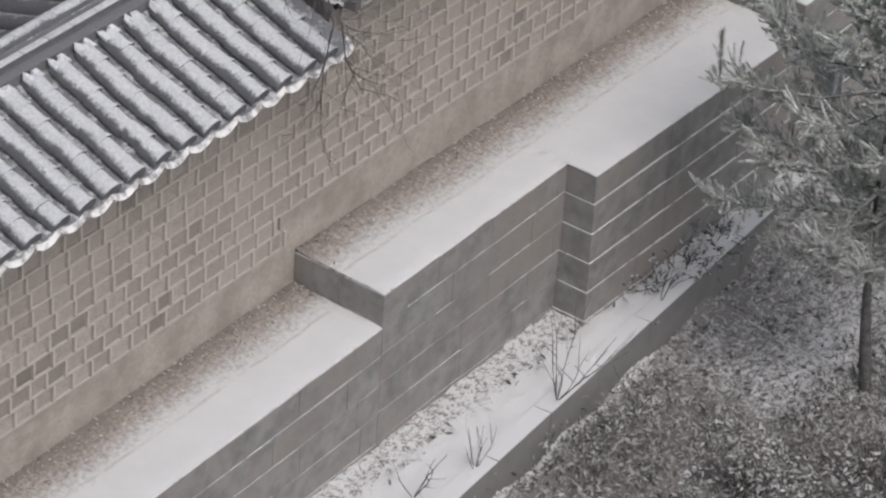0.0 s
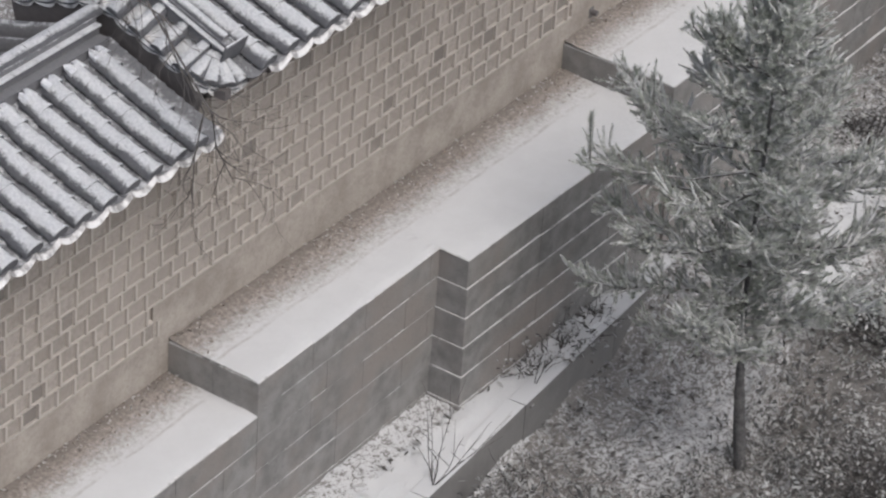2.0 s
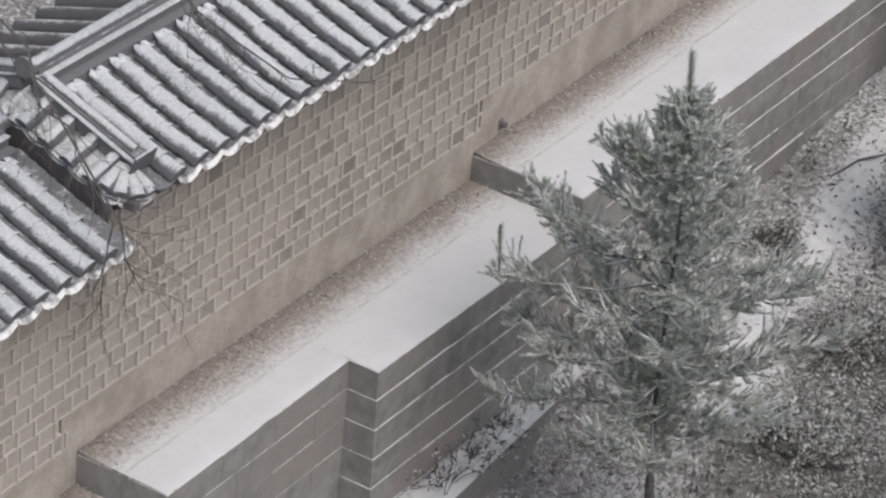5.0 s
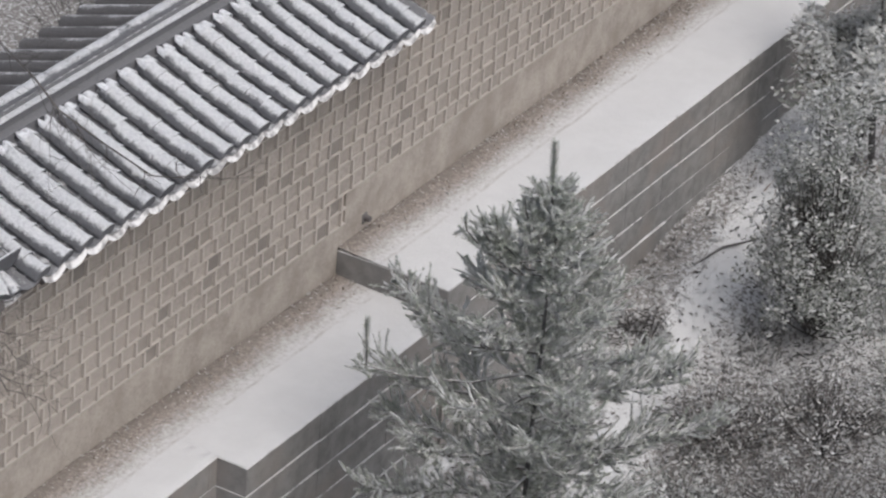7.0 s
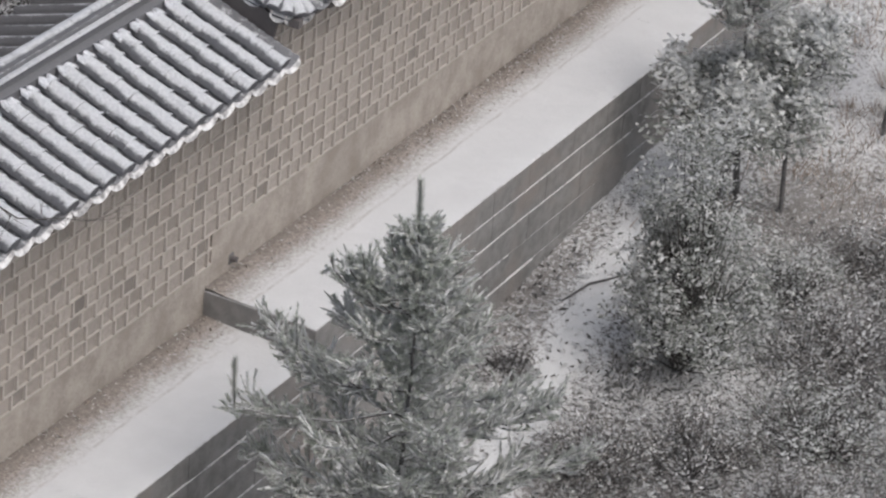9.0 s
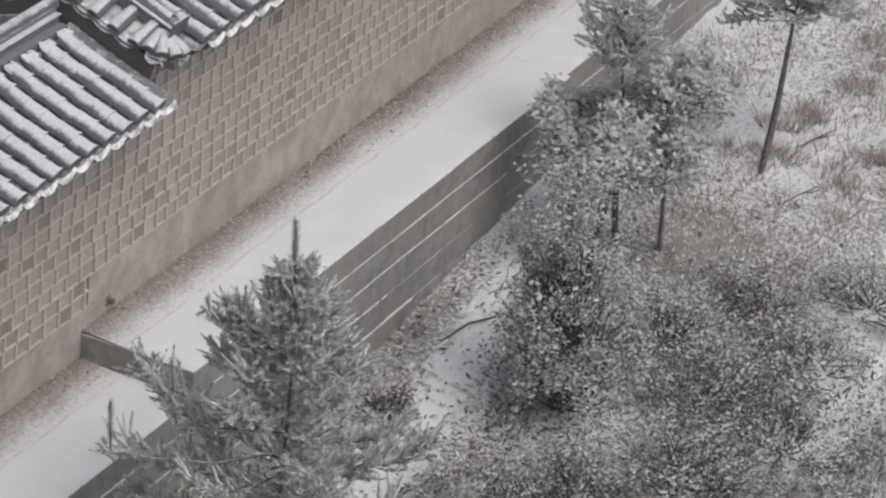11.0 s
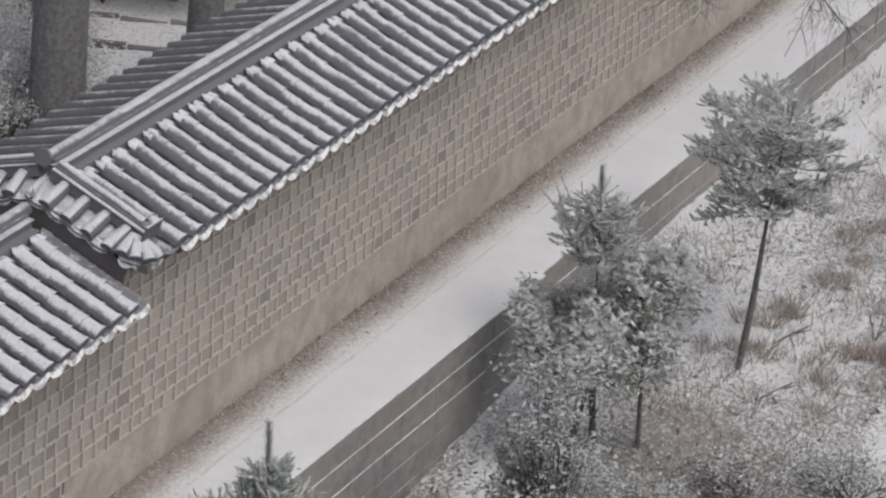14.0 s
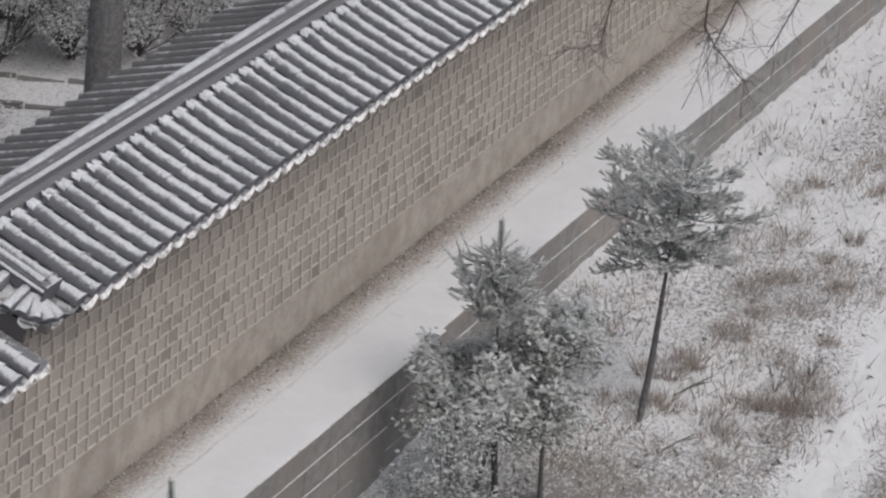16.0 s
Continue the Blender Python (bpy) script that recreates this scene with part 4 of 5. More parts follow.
def leaf_cloud(rs, centres, sizes, count, leaf):
    """Many small bent leaves spread through lumps. Returns verts and quad faces."""
    k = rs.choice(len(centres), count, p=np.array(sizes) ** 2 / np.sum(np.array(sizes) ** 2))
    d = rs.randn(count, 3)
    d /= np.linalg.norm(d, axis=1)[:, None]
    c = np.asarray(centres)[k] + d * (np.asarray(sizes)[k] * rs.rand(count) ** 0.45)[:, None]
    a = rs.randn(count, 3)
    a[:, 2] *= 0.5
    a /= np.linalg.norm(a, axis=1)[:, None]
    b = np.cross(a, rs.randn(count, 3))
    b /= np.linalg.norm(b, axis=1)[:, None]
    s = (leaf * (0.6 + 0.8 * rs.rand(count)))[:, None]
    v = np.stack([c - a * s, c + b * s * 0.42, c + a * s, c - b * s * 0.42], 1).reshape(-1, 3)
    return v, np.arange(len(v)).reshape(-1, 4)


def build_leafy(name, label, category, group, base, height, radius, lumps, leaves, leaf, mat, seed, trunk=0.0, squash=1.0, bare=0.0, trunk_r=0.05, lean=(0.0, 0.0), caps=0):
    """A shrub or small evergreen tree: stems that fork, and lumps of small leaves round their ends."""
    rs = np.random.RandomState(seed)
    ob = thing(name, label, category, group, at=base)
    stems, ends = [], []
    lx, ly = lean
    if trunk:
        stems.append([(lx * q, ly * q, trunk * q - 0.05, trunk_r * (1 - 0.4 * q)) for q in np.linspace(0, 1, 5)])
        v, f = tube_arrays(stems, 8)
        raw("trunk", v, f, BARK, ob, "thin dark trunk", smooth=True)
        stems = []
    o = np.array([lx, ly, trunk - 0.05])
    for i in range(lumps):
        a, r = rs.rand() * 2 * math.pi, radius * math.sqrt(rs.rand())
        top = height - trunk
        z = top * (0.25 + 0.7 * rs.rand()) * math.sqrt(max(0.1, 1 - (r / radius) ** 2 * squash))
        e = o + np.array([math.cos(a) * r, math.sin(a) * r, z])
        mid = (o + e) / 2 + rs.randn(3) * 0.06 + [0, 0, -0.05]
        stems.append([(*o, 0.011), (*mid, 0.009), (*e, 0.005)])
        ends.append(e)
        for j in range(3):
            e2 = e + rs.randn(3) * [0.16, 0.16, 0.10] + [0, 0, 0.08]
            stems.append([(*mid, 0.007), (*((mid + e2) / 2 + rs.randn(3) * 0.03), 0.005), (*e2, 0.002)])
            if rs.rand() > bare:
                ends.append(e2)
    v, f = tube_arrays(stems, 4)
    tagged(raw("stem_mass", v, f, BARE_TWIG, ob), kind="stuff")
    sizes = [radius * rs.uniform(0.16, 0.34) for e in ends]
    v, f = leaf_cloud(rs, ends, sizes, leaves, leaf)
    raw("foliage", v, f, mat, ob)
    if caps:
        tops = sorted(zip(ends, sizes), key=lambda q: -q[0][2])[: len(ends) * 2 // 3]
        cs, rs2 = [e + np.array([0, 0, 0.75 * r]) for e, r in tops], [r * 0.75 for e, r in tops]
        v, f = leaf_cloud(rs, cs, rs2, caps, leaf * 1.15)
        tagged(raw("snow_mass", v, f, CAP_SNOW, ob, "small lumps of snow caught on the leaves"), kind="stuff")
    return ob


PINE_1 = (28.35, -4.0, float(ground_z(28.35, -4.0)))
build_pine("tall young pine in front of the terrace, needles flecked with snow", PINE_1, (28.22, -3.8, 3.62), -0.75, 1.30, 3600, 4,
           spikes=[(27.0, -2.53, 2.02, 0.55), (27.4, -2.97, 2.47, 0.34), (27.7, -3.15, 3.10, 0.16), (27.78, -3.30, 3.12, 0.18), (27.8, -3.44, 3.18, 0.18), (28.0, -3.63, 3.42, 0.22), (28.1, -3.95, 3.25, 0.18)],
           trunk_r=0.062, shape=(1.0, 1.2, 1.3, 1.2, 0.95, 0.6, 0.3, 0.05), leader=0.5, bias=(0.0, 0.05))
PINE_2 = (38.9, -2.98, float(ground_z(38.9, -2.98)))
build_pine("slender young pine with a bare lower trunk", PINE_2, (38.42, -2.9, 2.6), 1.55, 0.60, 300, 7,
           spikes=[(37.9, -2.85, 2.10, 0.16), (38.0, -2.88, 2.2, 0.16), (38.15, -2.9, 2.45, 0.2), (38.7, -2.95, 2.25, 0.16)], trunk_r=0.04, shape=(0.9, 1.1, 0.9, 0.4, 0.06), leader=0.36, bias=(-0.3, 0.2), frosted=0.4, needles=RIMED_HAZY)
PINE_3 = (41.5, -3.9, float(ground_z(41.5, -3.9)))
build_pine("flat-crowned young pine on a long thin leaning trunk", PINE_3, (42.0, -4.05, 2.80), 1.25, 1.12, 1250, 9,
           trunk_r=0.043, shape=(0.5, 0.8, 1.0, 1.1, 0.9, 0.6), leader=0.12, rise=0.12, tiers=5, bias=(-0.05, 0.28), frosted=0.4, bend=0.05, needles=RIMED_HAZY)

build_leafy("evergreen_tree", "small evergreen tree with snow clumps on its leaves", "tree", "small trees",
            (38.45, -2.83, float(ground_z(38.45, -2.83))), 2.15, 0.88, 54, 7000, 0.048, LEAF, 21, trunk=1.15, trunk_r=0.045, squash=0.55, lean=(0.0, -0.2), caps=3000)
build_leafy("evergreen_tree", "sparse pale evergreen sapling tree beside a young pine", "tree", "small trees",
            (39.0, -3.56, float(ground_z(39.0, -3.56))), 2.75, 0.60, 30, 2600, 0.042, LEAF, 27, trunk=1.95, trunk_r=0.036, squash=0.5, lean=(-0.05, 0.08), caps=1800)
build_leafy("evergreen_shrub", "dark upright evergreen shrub speckled with snow", "shrub", "shrubs",
            (35.2, -3.95, float(ground_z(35.2, -3.95))), 3.5, 0.78, 90, 15000, 0.034, LEAF, 22, squash=0.95, caps=900)

BUSHES = [  # x, y, height, radius
    (24.6, -4.9, 0.9, 0.9), (25.6, -4.3, 0.8, 0.8), (26.7, -5.2, 1.0, 1.0), (24.0, -3.6, 0.5, 0.7), (28.9, -5.6, 0.9, 1.0), (26.2, -6.1, 0.9, 1.0),
    (30.6, -4.5, 0.8, 0.8), (31.6, -5.6, 1.0, 1.0), (33.4, -5.0, 1.0, 0.9), (34.6, -6.0, 0.9, 1.0), (36.4, -5.4, 0.8, 0.9), (32.8, -4.0, 0.7, 0.6), (37.2, -4.4, 0.7, 0.8), (33.0, -6.6, 0.8, 1.0),
    (38.6, -5.2, 0.4, 0.7), (39.3, -6.4, 0.5, 0.8), (36.0, -6.6, 0.8, 1.0), (37.6, -6.2, 0.5, 0.8),
]
for i, (x, y, h, r) in enumerate(BUSHES):
    build_leafy("brush_bush", "low tangled bush, withered leaves with snow on them", "bush", "low bushes",
                (x, y, float(ground_z(x, y))), h, r, 38, 2500, 0.028, BRUSH if i % 3 else LEAF, 40 + i, bare=0.35, caps=260)
LOW = [(31.4, -2.2, 0.45, 0.4), (27.7, -1.66, 0.07, 0.3), (28.3, -1.68, 0.08, 0.35), (28.9, -1.7, 0.12, 0.35), (33.9, -2.3, 0.4, 0.35)]
for i, (x, y, h, r) in enumerate(LOW):
    build_leafy("brush_bush", "small clump of withered leaves against the granite wall", "bush", "low bushes",
                (x, y, float(ground_z(x, y))), h, r, 16, 900 if h > 0.3 else 300, 0.03, LITTER, 70 + i, bare=0.2)


def build_sapling(base, height, stems, spread, seed):
    """A leafless sapling: a fan of thin, slightly bent stems from one foot."""
    rs = np.random.RandomState(seed)
    ob = thing("bare_sapling", "thin leafless sapling with a fan of fine stems", "sapling", "bare saplings", at=base)
    for k in range(stems):
        a, l = rs.rand() * 6.28, height * rs.uniform(0.55, 1.0)
        d = np.array([math.cos(a) * spread, math.sin(a) * spread, 1.0]) * l
        pts = [(*(d * q + [0, 0, -0.03] + 0.10 * l * q * np.array([math.sin(3 * q + k), math.cos(2.6 * q + 2 * k), 0])), 0.0052 * (1 - 0.6 * q)) for q in np.linspace(0, 1, 6)]
        paths = [pts]
        for j in range(2):
            p = np.array(pts[2 + j][:3])
            e = p + (d / np.linalg.norm(d) + rs.randn(3) * 0.45) * l * 0.3
            paths.append([(*p, 0.004), (*e, 0.0015)])
        v, f = tube_arrays(paths, 4)
        raw("stem", v, f, BARE_TWIG, ob)


for i, (x, y, h, n, w) in enumerate([(25.34, -2.05, 1.25, 8, 0.65), (23.86, -2.1, 0.6, 5, 0.5), (23.1, -1.9, 0.6, 5, 0.5), (27.5, -1.88, 0.6, 2, 0.2),
                                     (26.2, -2.5, 0.7, 4, 0.3), (26.5, -4.5, 0.8, 5, 0.7), (24.9, -2.8, 0.7, 4, 0.4), (43.2, -5.2, 0.6, 7, 0.4), (43.8, -5.5, 0.6, 7, 0.4), (43.0, -5.6, 0.5, 6, 0.4)]):
    build_sapling((x, y, float(ground_z(x, y))), h, n, w, 90 + i)


def build_tuft(x, y, r, h, seed):
    """A tuft of long dead grass."""
    rs = np.random.RandomState(seed)
    ob = thing("grass_tuft", "tuft of long dead brown grass in the snow", "grass tuft", "grass tufts", at=(x, y, float(ground_z(x, y))))
    n = 100
    a, q = rs.rand(n) * 6.28, np.sqrt(rs.rand(n)) * r
    q = q * 0.9
    c = np.stack([np.cos(a) * q, np.sin(a) * q, 0 * a - 0.02], 1)
    tip = c * (1 + 1.2 * rs.rand(n, 1)) + np.stack([rs.randn(n) * 0.10, rs.randn(n) * 0.10, h * (0.3 + 0.7 * rs.rand(n))], 1)
    b = rs.rand(n) * 6.28
    w = np.stack([np.cos(b), np.sin(b), 0 * b], 1) * 0.008
    v = np.stack([c - w, c + w, tip], 1).reshape(-1, 3)
    raw("blade_mass", v, np.arange(len(v)).reshape(-1, 3), DRY, ob)


for i, (x, y, r, h) in enumerate([(42.1, -4.65, 0.26, 0.34), (49.7, -3.1, 0.30, 0.30), (46.8, -4.4, 0.26, 0.24), (41.2, -7.9, 0.35, 0.35), (42.6, -7.7, 0.35, 0.35), (42.8, -5.2, 0.3, 0.36), (43.7, -5.5, 0.3, 0.4), (43.1, -6.0, 0.3, 0.36), (45.2, -4.6, 0.4, 0.3), (44.4, -4.2, 0.35, 0.28)]):
    build_tuft(x, y, r, h, 200 + i)
field = random.Random(31)
for i in range(46):
    x, y = field.uniform(40.5, 52.0), field.uniform(-6.2, -3.3)
    if far_from(PATH_FAR, x, y) > 0.8:
        build_tuft(x, y, field.uniform(0.14, 0.30), field.uniform(0.22, 0.38), 240 + i)


def scatter(name, label, category, area, count, mat, seed, make, want):
    rs = np.random.RandomState(seed)
    x0, x1, y0, y1 = area
    x, y = rs.uniform(x0, x1, count), rs.uniform(y0, y1, count)
    keep = rs.rand(count) < want(x, y)
    x, y = x[keep], y[keep]
    v, f = make(rs, np.stack([x, y, ground_z(x, y) + 0.012], 1))
    tagged(raw(name, v, f, mat), label, category, kind="stuff")


def make_leaves(rs, c):
    n = len(c)
    a = rs.randn(n, 3) * [1, 1, 0.35]
    a /= np.linalg.norm(a, axis=1)[:, None]
    b = np.cross(a, [0, 0, 1.0]) + rs.randn(n, 3) * 0.35
    b /= np.linalg.norm(b, axis=1)[:, None]
    s = (0.022 + 0.042 * rs.rand(n))[:, None]
    c = c + [0, 0, 0.015] * rs.rand(n, 1)
    v = np.stack([c - a * s, c + b * s * 0.4, c + a * s, c - b * s * 0.4], 1).reshape(-1, 3)
    return v, np.arange(len(v)).reshape(-1, 4)


def make_grass(rs, c):
    n = len(c)
    a = rs.rand(n) * 2 * math.pi
    w = np.stack([np.cos(a), np.sin(a), 0 * a], 1) * 0.009
    h = 0.08 + 0.24 * rs.rand(n) ** 2
    tip = c + np.stack([rs.randn(n) * 0.5 * h, rs.randn(n) * 0.5 * h, h], 1)
    v = np.stack([c - w, c + w, tip], 1).reshape(-1, 3)
    return v, np.arange(len(v)).reshape(-1, 3)


def litter_want(x, y):
    d = snow_depth(x, y)
    return np.clip(1.15 - d, 0.0, 1.0) * (1 - 0.75 * smooth(36, 40, x))


scatter("leaf_litter", "fallen leaves, half under snow", "leaf litter", (20, 58, -9.5, -1.45), 90000, LITTER, 11, make_leaves, litter_want)


def build_terrace_litter():
    """Dead leaves and grass along the foot of the palace wall."""
    rs = np.random.RandomState(17)
    x, y = rs.uniform(15, 60, 30000), -0.02 - 0.62 * rs.rand(30000) ** 1.7
    drift = 0.5 + 0.5 * np.sin(x * 2.3 + 1.1) * np.sin(x * 0.7)
    keep = rs.rand(len(x)) < (0.15 + 0.55 * drift) * smooth(-0.60, -0.10, y) * (0.35 + 0.65 * smooth(30, 40, x))
    x, y = x[keep], y[keep]
    level = np.array([top_z(q) for q in x])
    v, f = make_leaves(rs, np.stack([x, y, level + 0.03 + 0.02 * smooth(-0.5, 0.0, y)], 1))
    v = v.reshape(-1, 4, 3)
    v = (v.mean(1, keepdims=True) + (v - v.mean(1, keepdims=True)) * 0.5).reshape(-1, 3)
    tagged(raw("terrace_litter", v, f, FOOT_LITTER), "dry leaves and grass along the foot of the wall", "leaf litter", kind="stuff")


build_terrace_litter()


def make_brush(rs, c):
    """Short stalks and withered leaves, up to knee height."""
    n = len(c)
    c = c + np.stack([0 * c[:, 0], 0 * c[:, 0], (0.26 + 0.2 * smooth(27.2, 26.2, c[:, 0])) * rs.rand(n) ** 1.6], 1)
    a = rs.randn(n, 3) * [0.8, 0.8, 1.0]
    a /= np.linalg.norm(a, axis=1)[:, None]
    b = np.cross(a, rs.randn(n, 3))
    b /= np.linalg.norm(b, axis=1)[:, None]
    s = (0.02 + 0.045 * rs.rand(n))[:, None]
    thin = rs.uniform(0.12, 0.4, (n, 1))
    v = np.stack([c - a * s, c + b * s * thin, c + a * s, c - b * s * thin], 1).reshape(-1, 3)
    return v, np.arange(len(v)).reshape(-1, 4)


def brush_want(x, y):
    near = smooth(27.4, 26.2, x) * smooth(0.02, 0.15, kerb_y(x) - y)
    near = np.maximum(near, smooth(32.0, 30.5, x) * smooth(-3.3, -4.1, y))
    mid = smooth(30.2, 31.5, x) * smooth(39.5, 36.0, x) * smooth(0.5, 0.9, far_from(PATH_NEAR, x, y)) * smooth(-2.6, -3.3, y)
    uneven = 0.55 + 0.45 * np.sin(x * 2.1 + 0.6 * y) * np.sin(y * 2.7 - 0.4 * x)
    return np.maximum(near, mid * 0.8) * uneven


scatter("undergrowth", "dense low undergrowth of withered stalks and leaves", "undergrowth", (21, 40, -8.0, -2.2), 130000, UNDER, 13, make_brush, brush_want)


def grass_want(x, y):
    clump = smooth(-0.1, 0.6, np.sin(x * 1.3 + 1.2 * y + 0.4) * np.sin(y * 1.9 - 0.5 * x) + 0.35 * np.sin(x * 4.1 - 2.0 * y))
    return np.clip(1.15 - snow_depth(x, y), 0, 1) * (0.10 + 0.9 * clump) * smooth(36, 41, x)


scatter("dry_grass", "dead pale brown grass sticking out of snow", "dry grass", (34, 60, -9.5, -1.7), 70000, DRY, 12, make_grass, grass_want)


def build_bare_tree(label, base, height, limbs, seed, trunk_r=0.12, thick=0.045, twigs=3):
    """A leafless tree: limbs given by a few bends, each with twigs that fork off."""
    rs = np.random.RandomState(seed)
    tree = thing("bare_tree", label, "bare tree", "bare trees", at=base)
    base = np.array(base, float)
    v, f = tube_arrays([[(0.05 * math.sin(5 * q), 0, height * q - 0.1, trunk_r * (1 - 0.55 * q)) for q in np.linspace(0, 1, 8)]], 10)
    raw("trunk", v, f, BARK, tree, smooth=True)
    paths = []

    def fork(p, d, l, r, depth):
        pts = [(*p, r)]
        for k in range(4):
            d = d + rs.randn(3) * 0.16
            d /= np.linalg.norm(d)
            p = p + d * l / 4
            pts.append((*p, r * (1 - 0.2 * (k + 1))))
            if depth and rs.rand() < 0.75:
                fork(p, d + rs.randn(3) * 0.55, l * rs.uniform(0.4, 0.7), r * 0.55, depth - 1)
        paths.append(pts)

    for limb in limbs:
        pts = np.array([(0, 0, height * 0.93)] + [np.array(q) - base for q in limb])
        n = len(pts)
        paths.append([(*p, thick * (1 - 0.85 * i / (n - 1)) + 0.004) for i, p in enumerate(pts)])
        for i in range(1, n):
            d = pts[i] - pts[i - 1]
            d = d / np.linalg.norm(d)
            for k in range(twigs):
                fork(pts[i - 1] + (pts[i] - pts[i - 1]) * rs.rand(), d + rs.randn(3) * 0.5 + [0, 0, -0.2], rs.uniform(0.35, 0.8), 0.006, 2)
    v, f = tube_arrays(paths, 4)
    tagged(raw("twig_mass", v, f, BARE_TWIG, tree), kind="stuff")


build_bare_tree("leafless tree whose thin twigs hang over the terrace", (54.0, -7.6, float(ground_z(54.0, -7.6))), 7.0,
                [[(50, -5.5, 6.4), (45.3, -2.9, 4.4), (46.4, -2.5, 2.9), (47.3, -2.4, 2.3), (48.4, -2.35, 1.6), (49.2, -2.3, 1.1)],
                 [(50, -5.0, 6.6), (46.0, -2.2, 4.6), (45.0, -1.6, 3.7), (45.1, -1.45, 2.8), (43.7, -1.35, 3.1)],
                 [(51, -5.0, 6.4), (47.5, -3.0, 4.3), (47.0, -2.6, 2.8), (46.4, -2.3, 1.6)],
                 [(52, -5.6, 6.4), (50.5, -3.6, 4.0), (50.2, -2.8, 2.6), (50.4, -2.2, 1.2)]], 5, thick=0.022, twigs=9)
build_bare_tree("leafless tree behind the wall with twigs over the roof", (24.2, 9.0, 0.7), 6.0,
                [[(24.8, 5.0, 6.2), (25.7, 1.2, 4.5), (25.2, 0.3, 4.5), (25.2, 0.0, 4.25), (25.5, -0.3, 3.88), (25.95, -0.6, 3.42), (26.4, -0.75, 3.25)],
                 [(24.2, 4.0, 5.2), (24.0, 1.1, 3.95), (23.45, 0.5, 3.75), (23.4, 0.1, 3.7), (23.1, -0.3, 3.55), (23.15, -0.62, 3.05), (23.05, -0.6, 2.6), (23.09, -0.55, 2.1)],
                 [(24.0, 3.6, 5.2), (23.6, 0.6, 3.85), (23.3, -0.6, 2.95), (23.45, -0.55, 2.5), (23.6, -0.5, 2.3), (23.8, -0.5, 1.95)],
                 [(26.0, 6.0, 5.4), (27.6, 3.4, 4.2), (29.3, 2.9, 3.3), (30.6, 2.8, 3.2)]], 6, thick=0.015, twigs=3)


# ---- beyond the wall ----
def build_big_trunk(x, y, r, seed):
    tree = thing("old_tree", "thick dark trunk of an old tree beyond the wall", "tree", "old trees", at=(x, y, 0.4))
    rs = np.random.RandomState(seed)
    v, f = tube_arrays([[(0.06 * math.sin(3 * q + seed), 0.05 * math.cos(4 * q), 9 * q - 0.2, r * (1.25 - 0.25 * min(1, q * 6)) * (1 - 0.25 * q)) for q in np.linspace(0, 1, 16)]], 16)
    raw("trunk", v, f, OLD_BARK, tree, smooth=True)
    for k in range(5):
        a = rs.rand() * 6.28
        z = 6 + 2.5 * rs.rand()
        v, f = tube_arrays([[(math.cos(a) * q, math.sin(a) * q, z + 0.7 * q, 0.12 * (1 - 0.25 * q)) for q in np.linspace(0, 3, 6)]], 7)
        raw("limb", v, f, OLD_BARK, tree)


build_big_trunk(38.5, 5.0, 0.40, 1)
build_big_trunk(42.5, 5.0, 0.26, 2)
build_big_trunk(51.5, 7.4, 0.3, 3)

rnd = random.Random(77)
HEDGE_LINE = [(34.4, 6.6), (35.8, 6.6), (37.2, 6.8), (38.5, 7.1), (39.8, 7.4), (41.0, 7.9), (42.2, 8.7), (43.5, 9.5), (44.55, 8.9), (45.4, 8.2), (46.15, 7.6), (47.2, 7.2),
              (48.4, 6.8), (49.8, 6.5), (51.4, 6.3), (53.2, 6.1), (55.2, 6.0), (57.7, 6.0), (60.2, 6.2)]
for i, (x, y) in enumerate(HEDGE_LINE):
    for row in range(2):
        px, py = x + row * 1.25 + rnd.uniform(-0.15, 0.15), y - 1.05 + row * 1.0 + rnd.uniform(-0.15, 0.15)
        build_leafy("hedge_shrub", "tall dull grey-green evergreen shrub beyond the wall", "shrub", "shrubs beyond the wall",
                    (px, py, float(ground_z(px, py)) - 0.05), rnd.uniform(1.8, 2.3), 0.98, 34, 7000, 0.031, HEDGE, 300 + 2 * i + row, trunk=0.12, squash=0.6, caps=260)
for i in range(9):
    x, y = 27.5 + i * 1.55, 5.2 + rnd.uniform(-0.8, 0.8)
    if 39 < x < 42:
        continue
    build_sapling((x, y, float(ground_z(x, y))), 1.9, 12, 0.8, 400 + i)
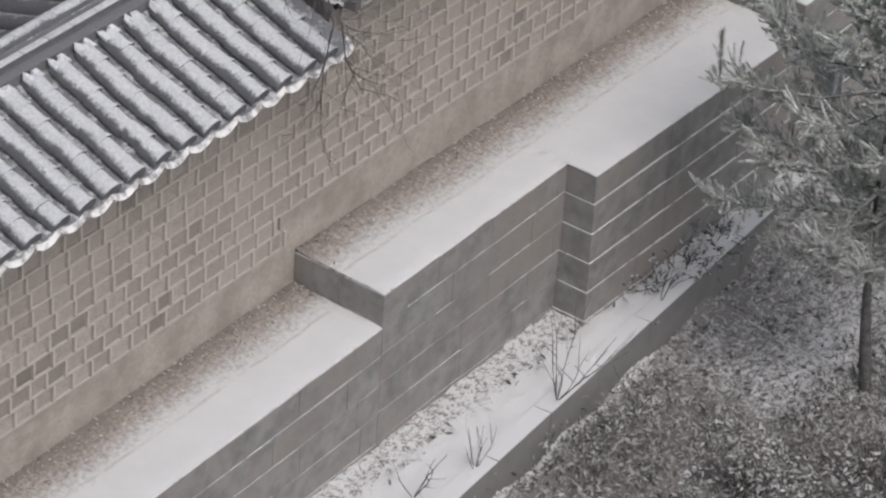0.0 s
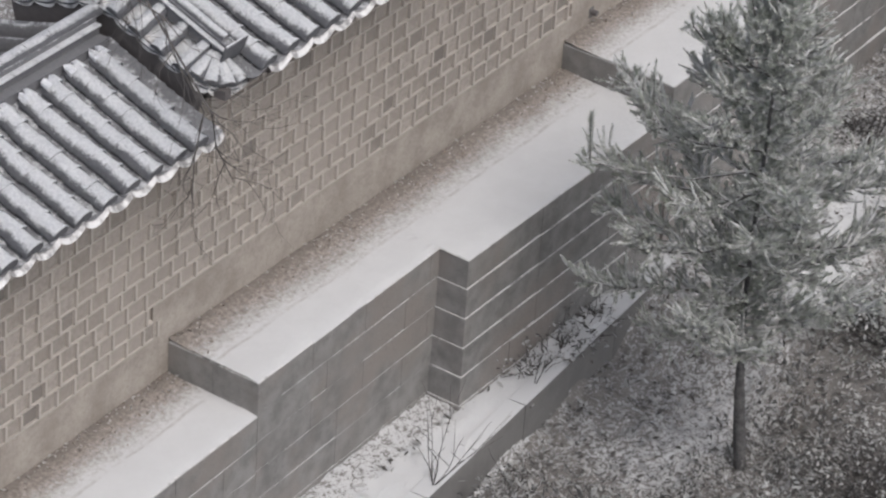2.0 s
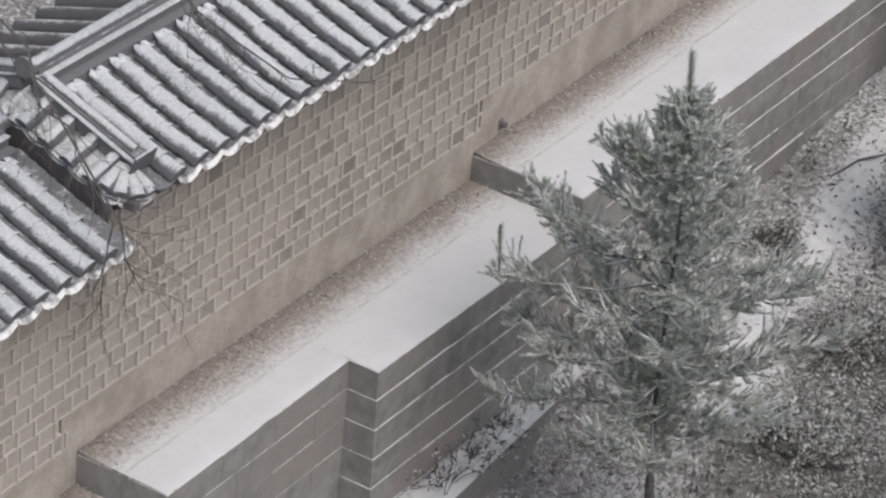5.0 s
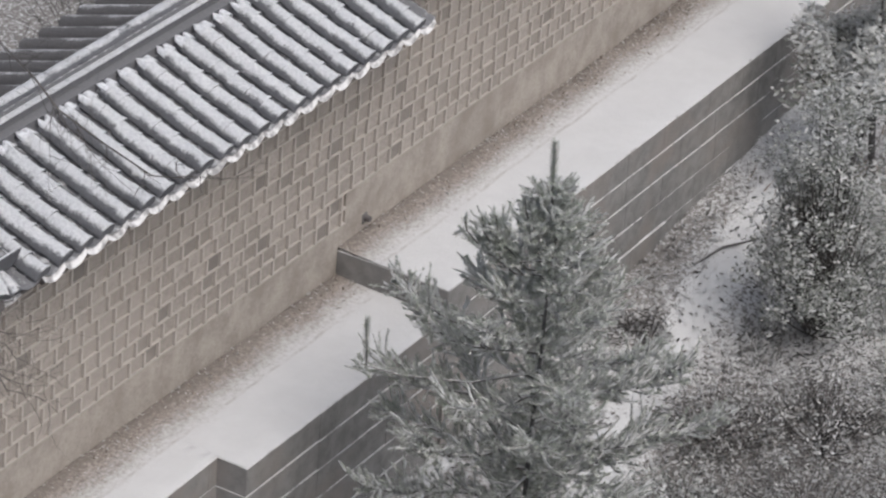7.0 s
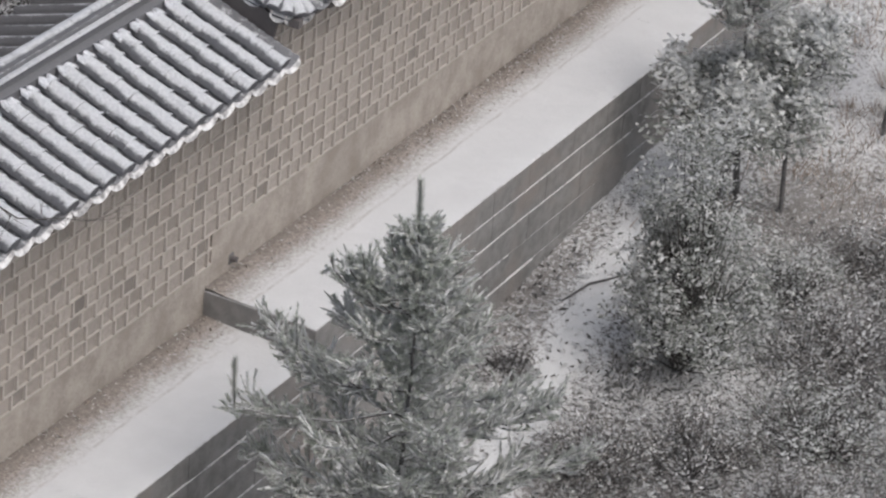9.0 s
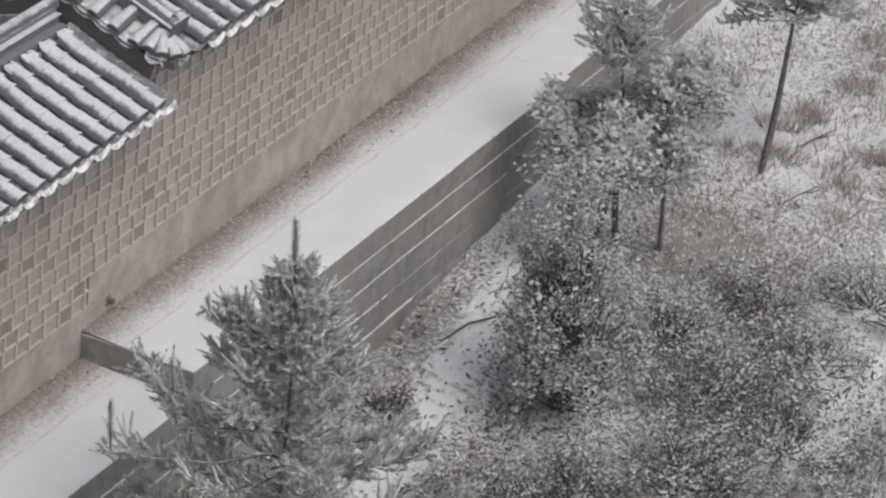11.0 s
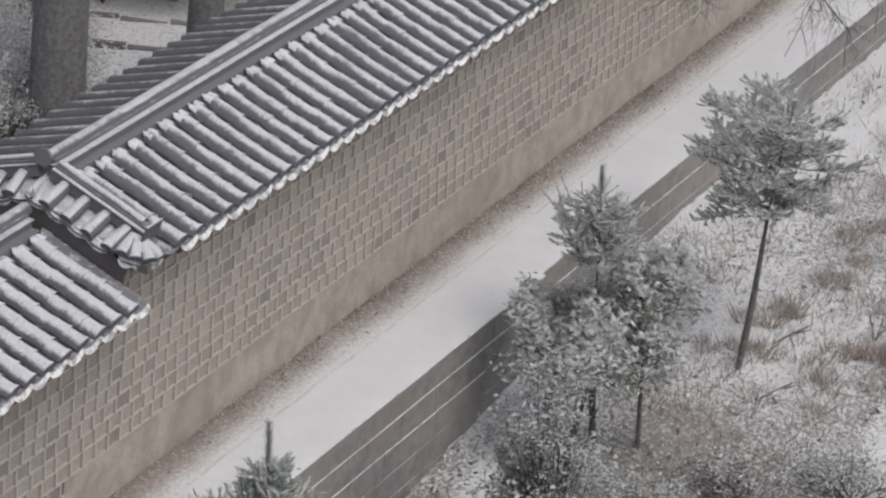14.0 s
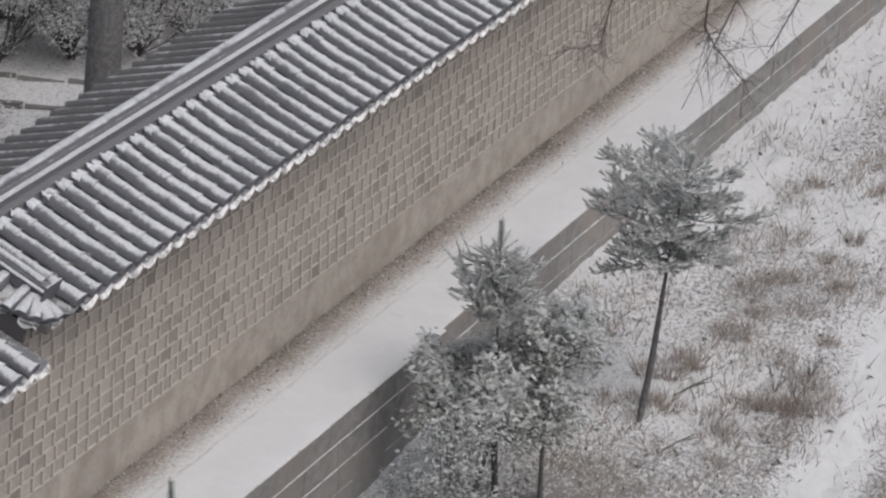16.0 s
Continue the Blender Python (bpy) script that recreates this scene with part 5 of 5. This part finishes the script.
for k, (x, y, h) in enumerate(((43.75, 8.45, 0.10), (42.8, 7.75, 0.13))):
    kerb = thing("garden_kerb", "low dark stone edging beyond the wall", "kerb", "garden kerbs", "structure")
    mesh = block_mesh("kerb_stone", 0.72, 0.13, h + 0.3, 0.02, 0.025, 30 + k)
    for i in range(8):
        link_mesh("kerb_stone", mesh, GRANITE_JOINT, kerb, m=pose(x + 0.29 * i + rnd.uniform(-0.05, 0.05), y - 0.68 * i, 0.09 + rnd.uniform(-0.04, 0.03), 0, rnd.uniform(-2, 2), -67 + rnd.uniform(-8, 8)))


# ---- small things ----
def build_drain(x, z):
    """A small dark spout that stands out of the foot of the wall."""
    ob = thing("drain_spout", "small dark drain spout at the foot of the wall", "drain", at=(x, 0, z))
    bm = bmesh.new()
    bmesh.ops.create_cone(bm, cap_ends=True, segments=12, radius1=0.035, radius2=0.035, depth=0.10, matrix=pose(0, -0.03, 0, 90, 0, 0))
    part("pipe", bm, WOOD_AND_SHADE, ob)
    bm = bmesh.new()
    add_box(bm, -0.05, 0.05, -0.012, 0.02, -0.075, 0.06, 0.01)
    part("collar", bm, GRANITE_JOINT, ob)


build_drain(31.19, 0.45)


def build_fallen_branch(points, r):
    """A dead branch that lies on the ground."""
    x, y = points[0]
    base = (x, y, float(ground_z(x, y)) + r)
    ob = thing("fallen_branch", "dead dark branch lying on the snowy ground", "branch", "fallen branches", at=base)
    path = [(px - x, py - y, float(ground_z(px, py)) + r - base[2] + 0.03 * math.sin(2.0 * i), r * (1 - 0.15 * i)) for i, (px, py) in enumerate(points)]
    v, f = tube_arrays([path], 6)
    raw("wood", v, f, BARE_TWIG, ob)
    p = path[len(path) // 2]
    v, f = tube_arrays([[p, (p[0] + 0.15, p[1] - 0.12, p[2] + 0.06, r * 0.5), (p[0] + 0.32, p[1] - 0.16, p[2] + 0.05, r * 0.25)]], 5)
    raw("side_twig", v, f, BARE_TWIG, ob)


build_fallen_branch([(35.6, -2.15), (36.1, -2.28), (36.5, -2.55), (36.9, -2.85)], 0.022)
build_fallen_branch([(40.3, -4.6), (40.8, -4.5), (41.2, -4.55), (41.5, -4.75)], 0.02)
build_fallen_branch([(42.3, -4.05), (42.7, -4.2), (43.0, -4.35)], 0.018)
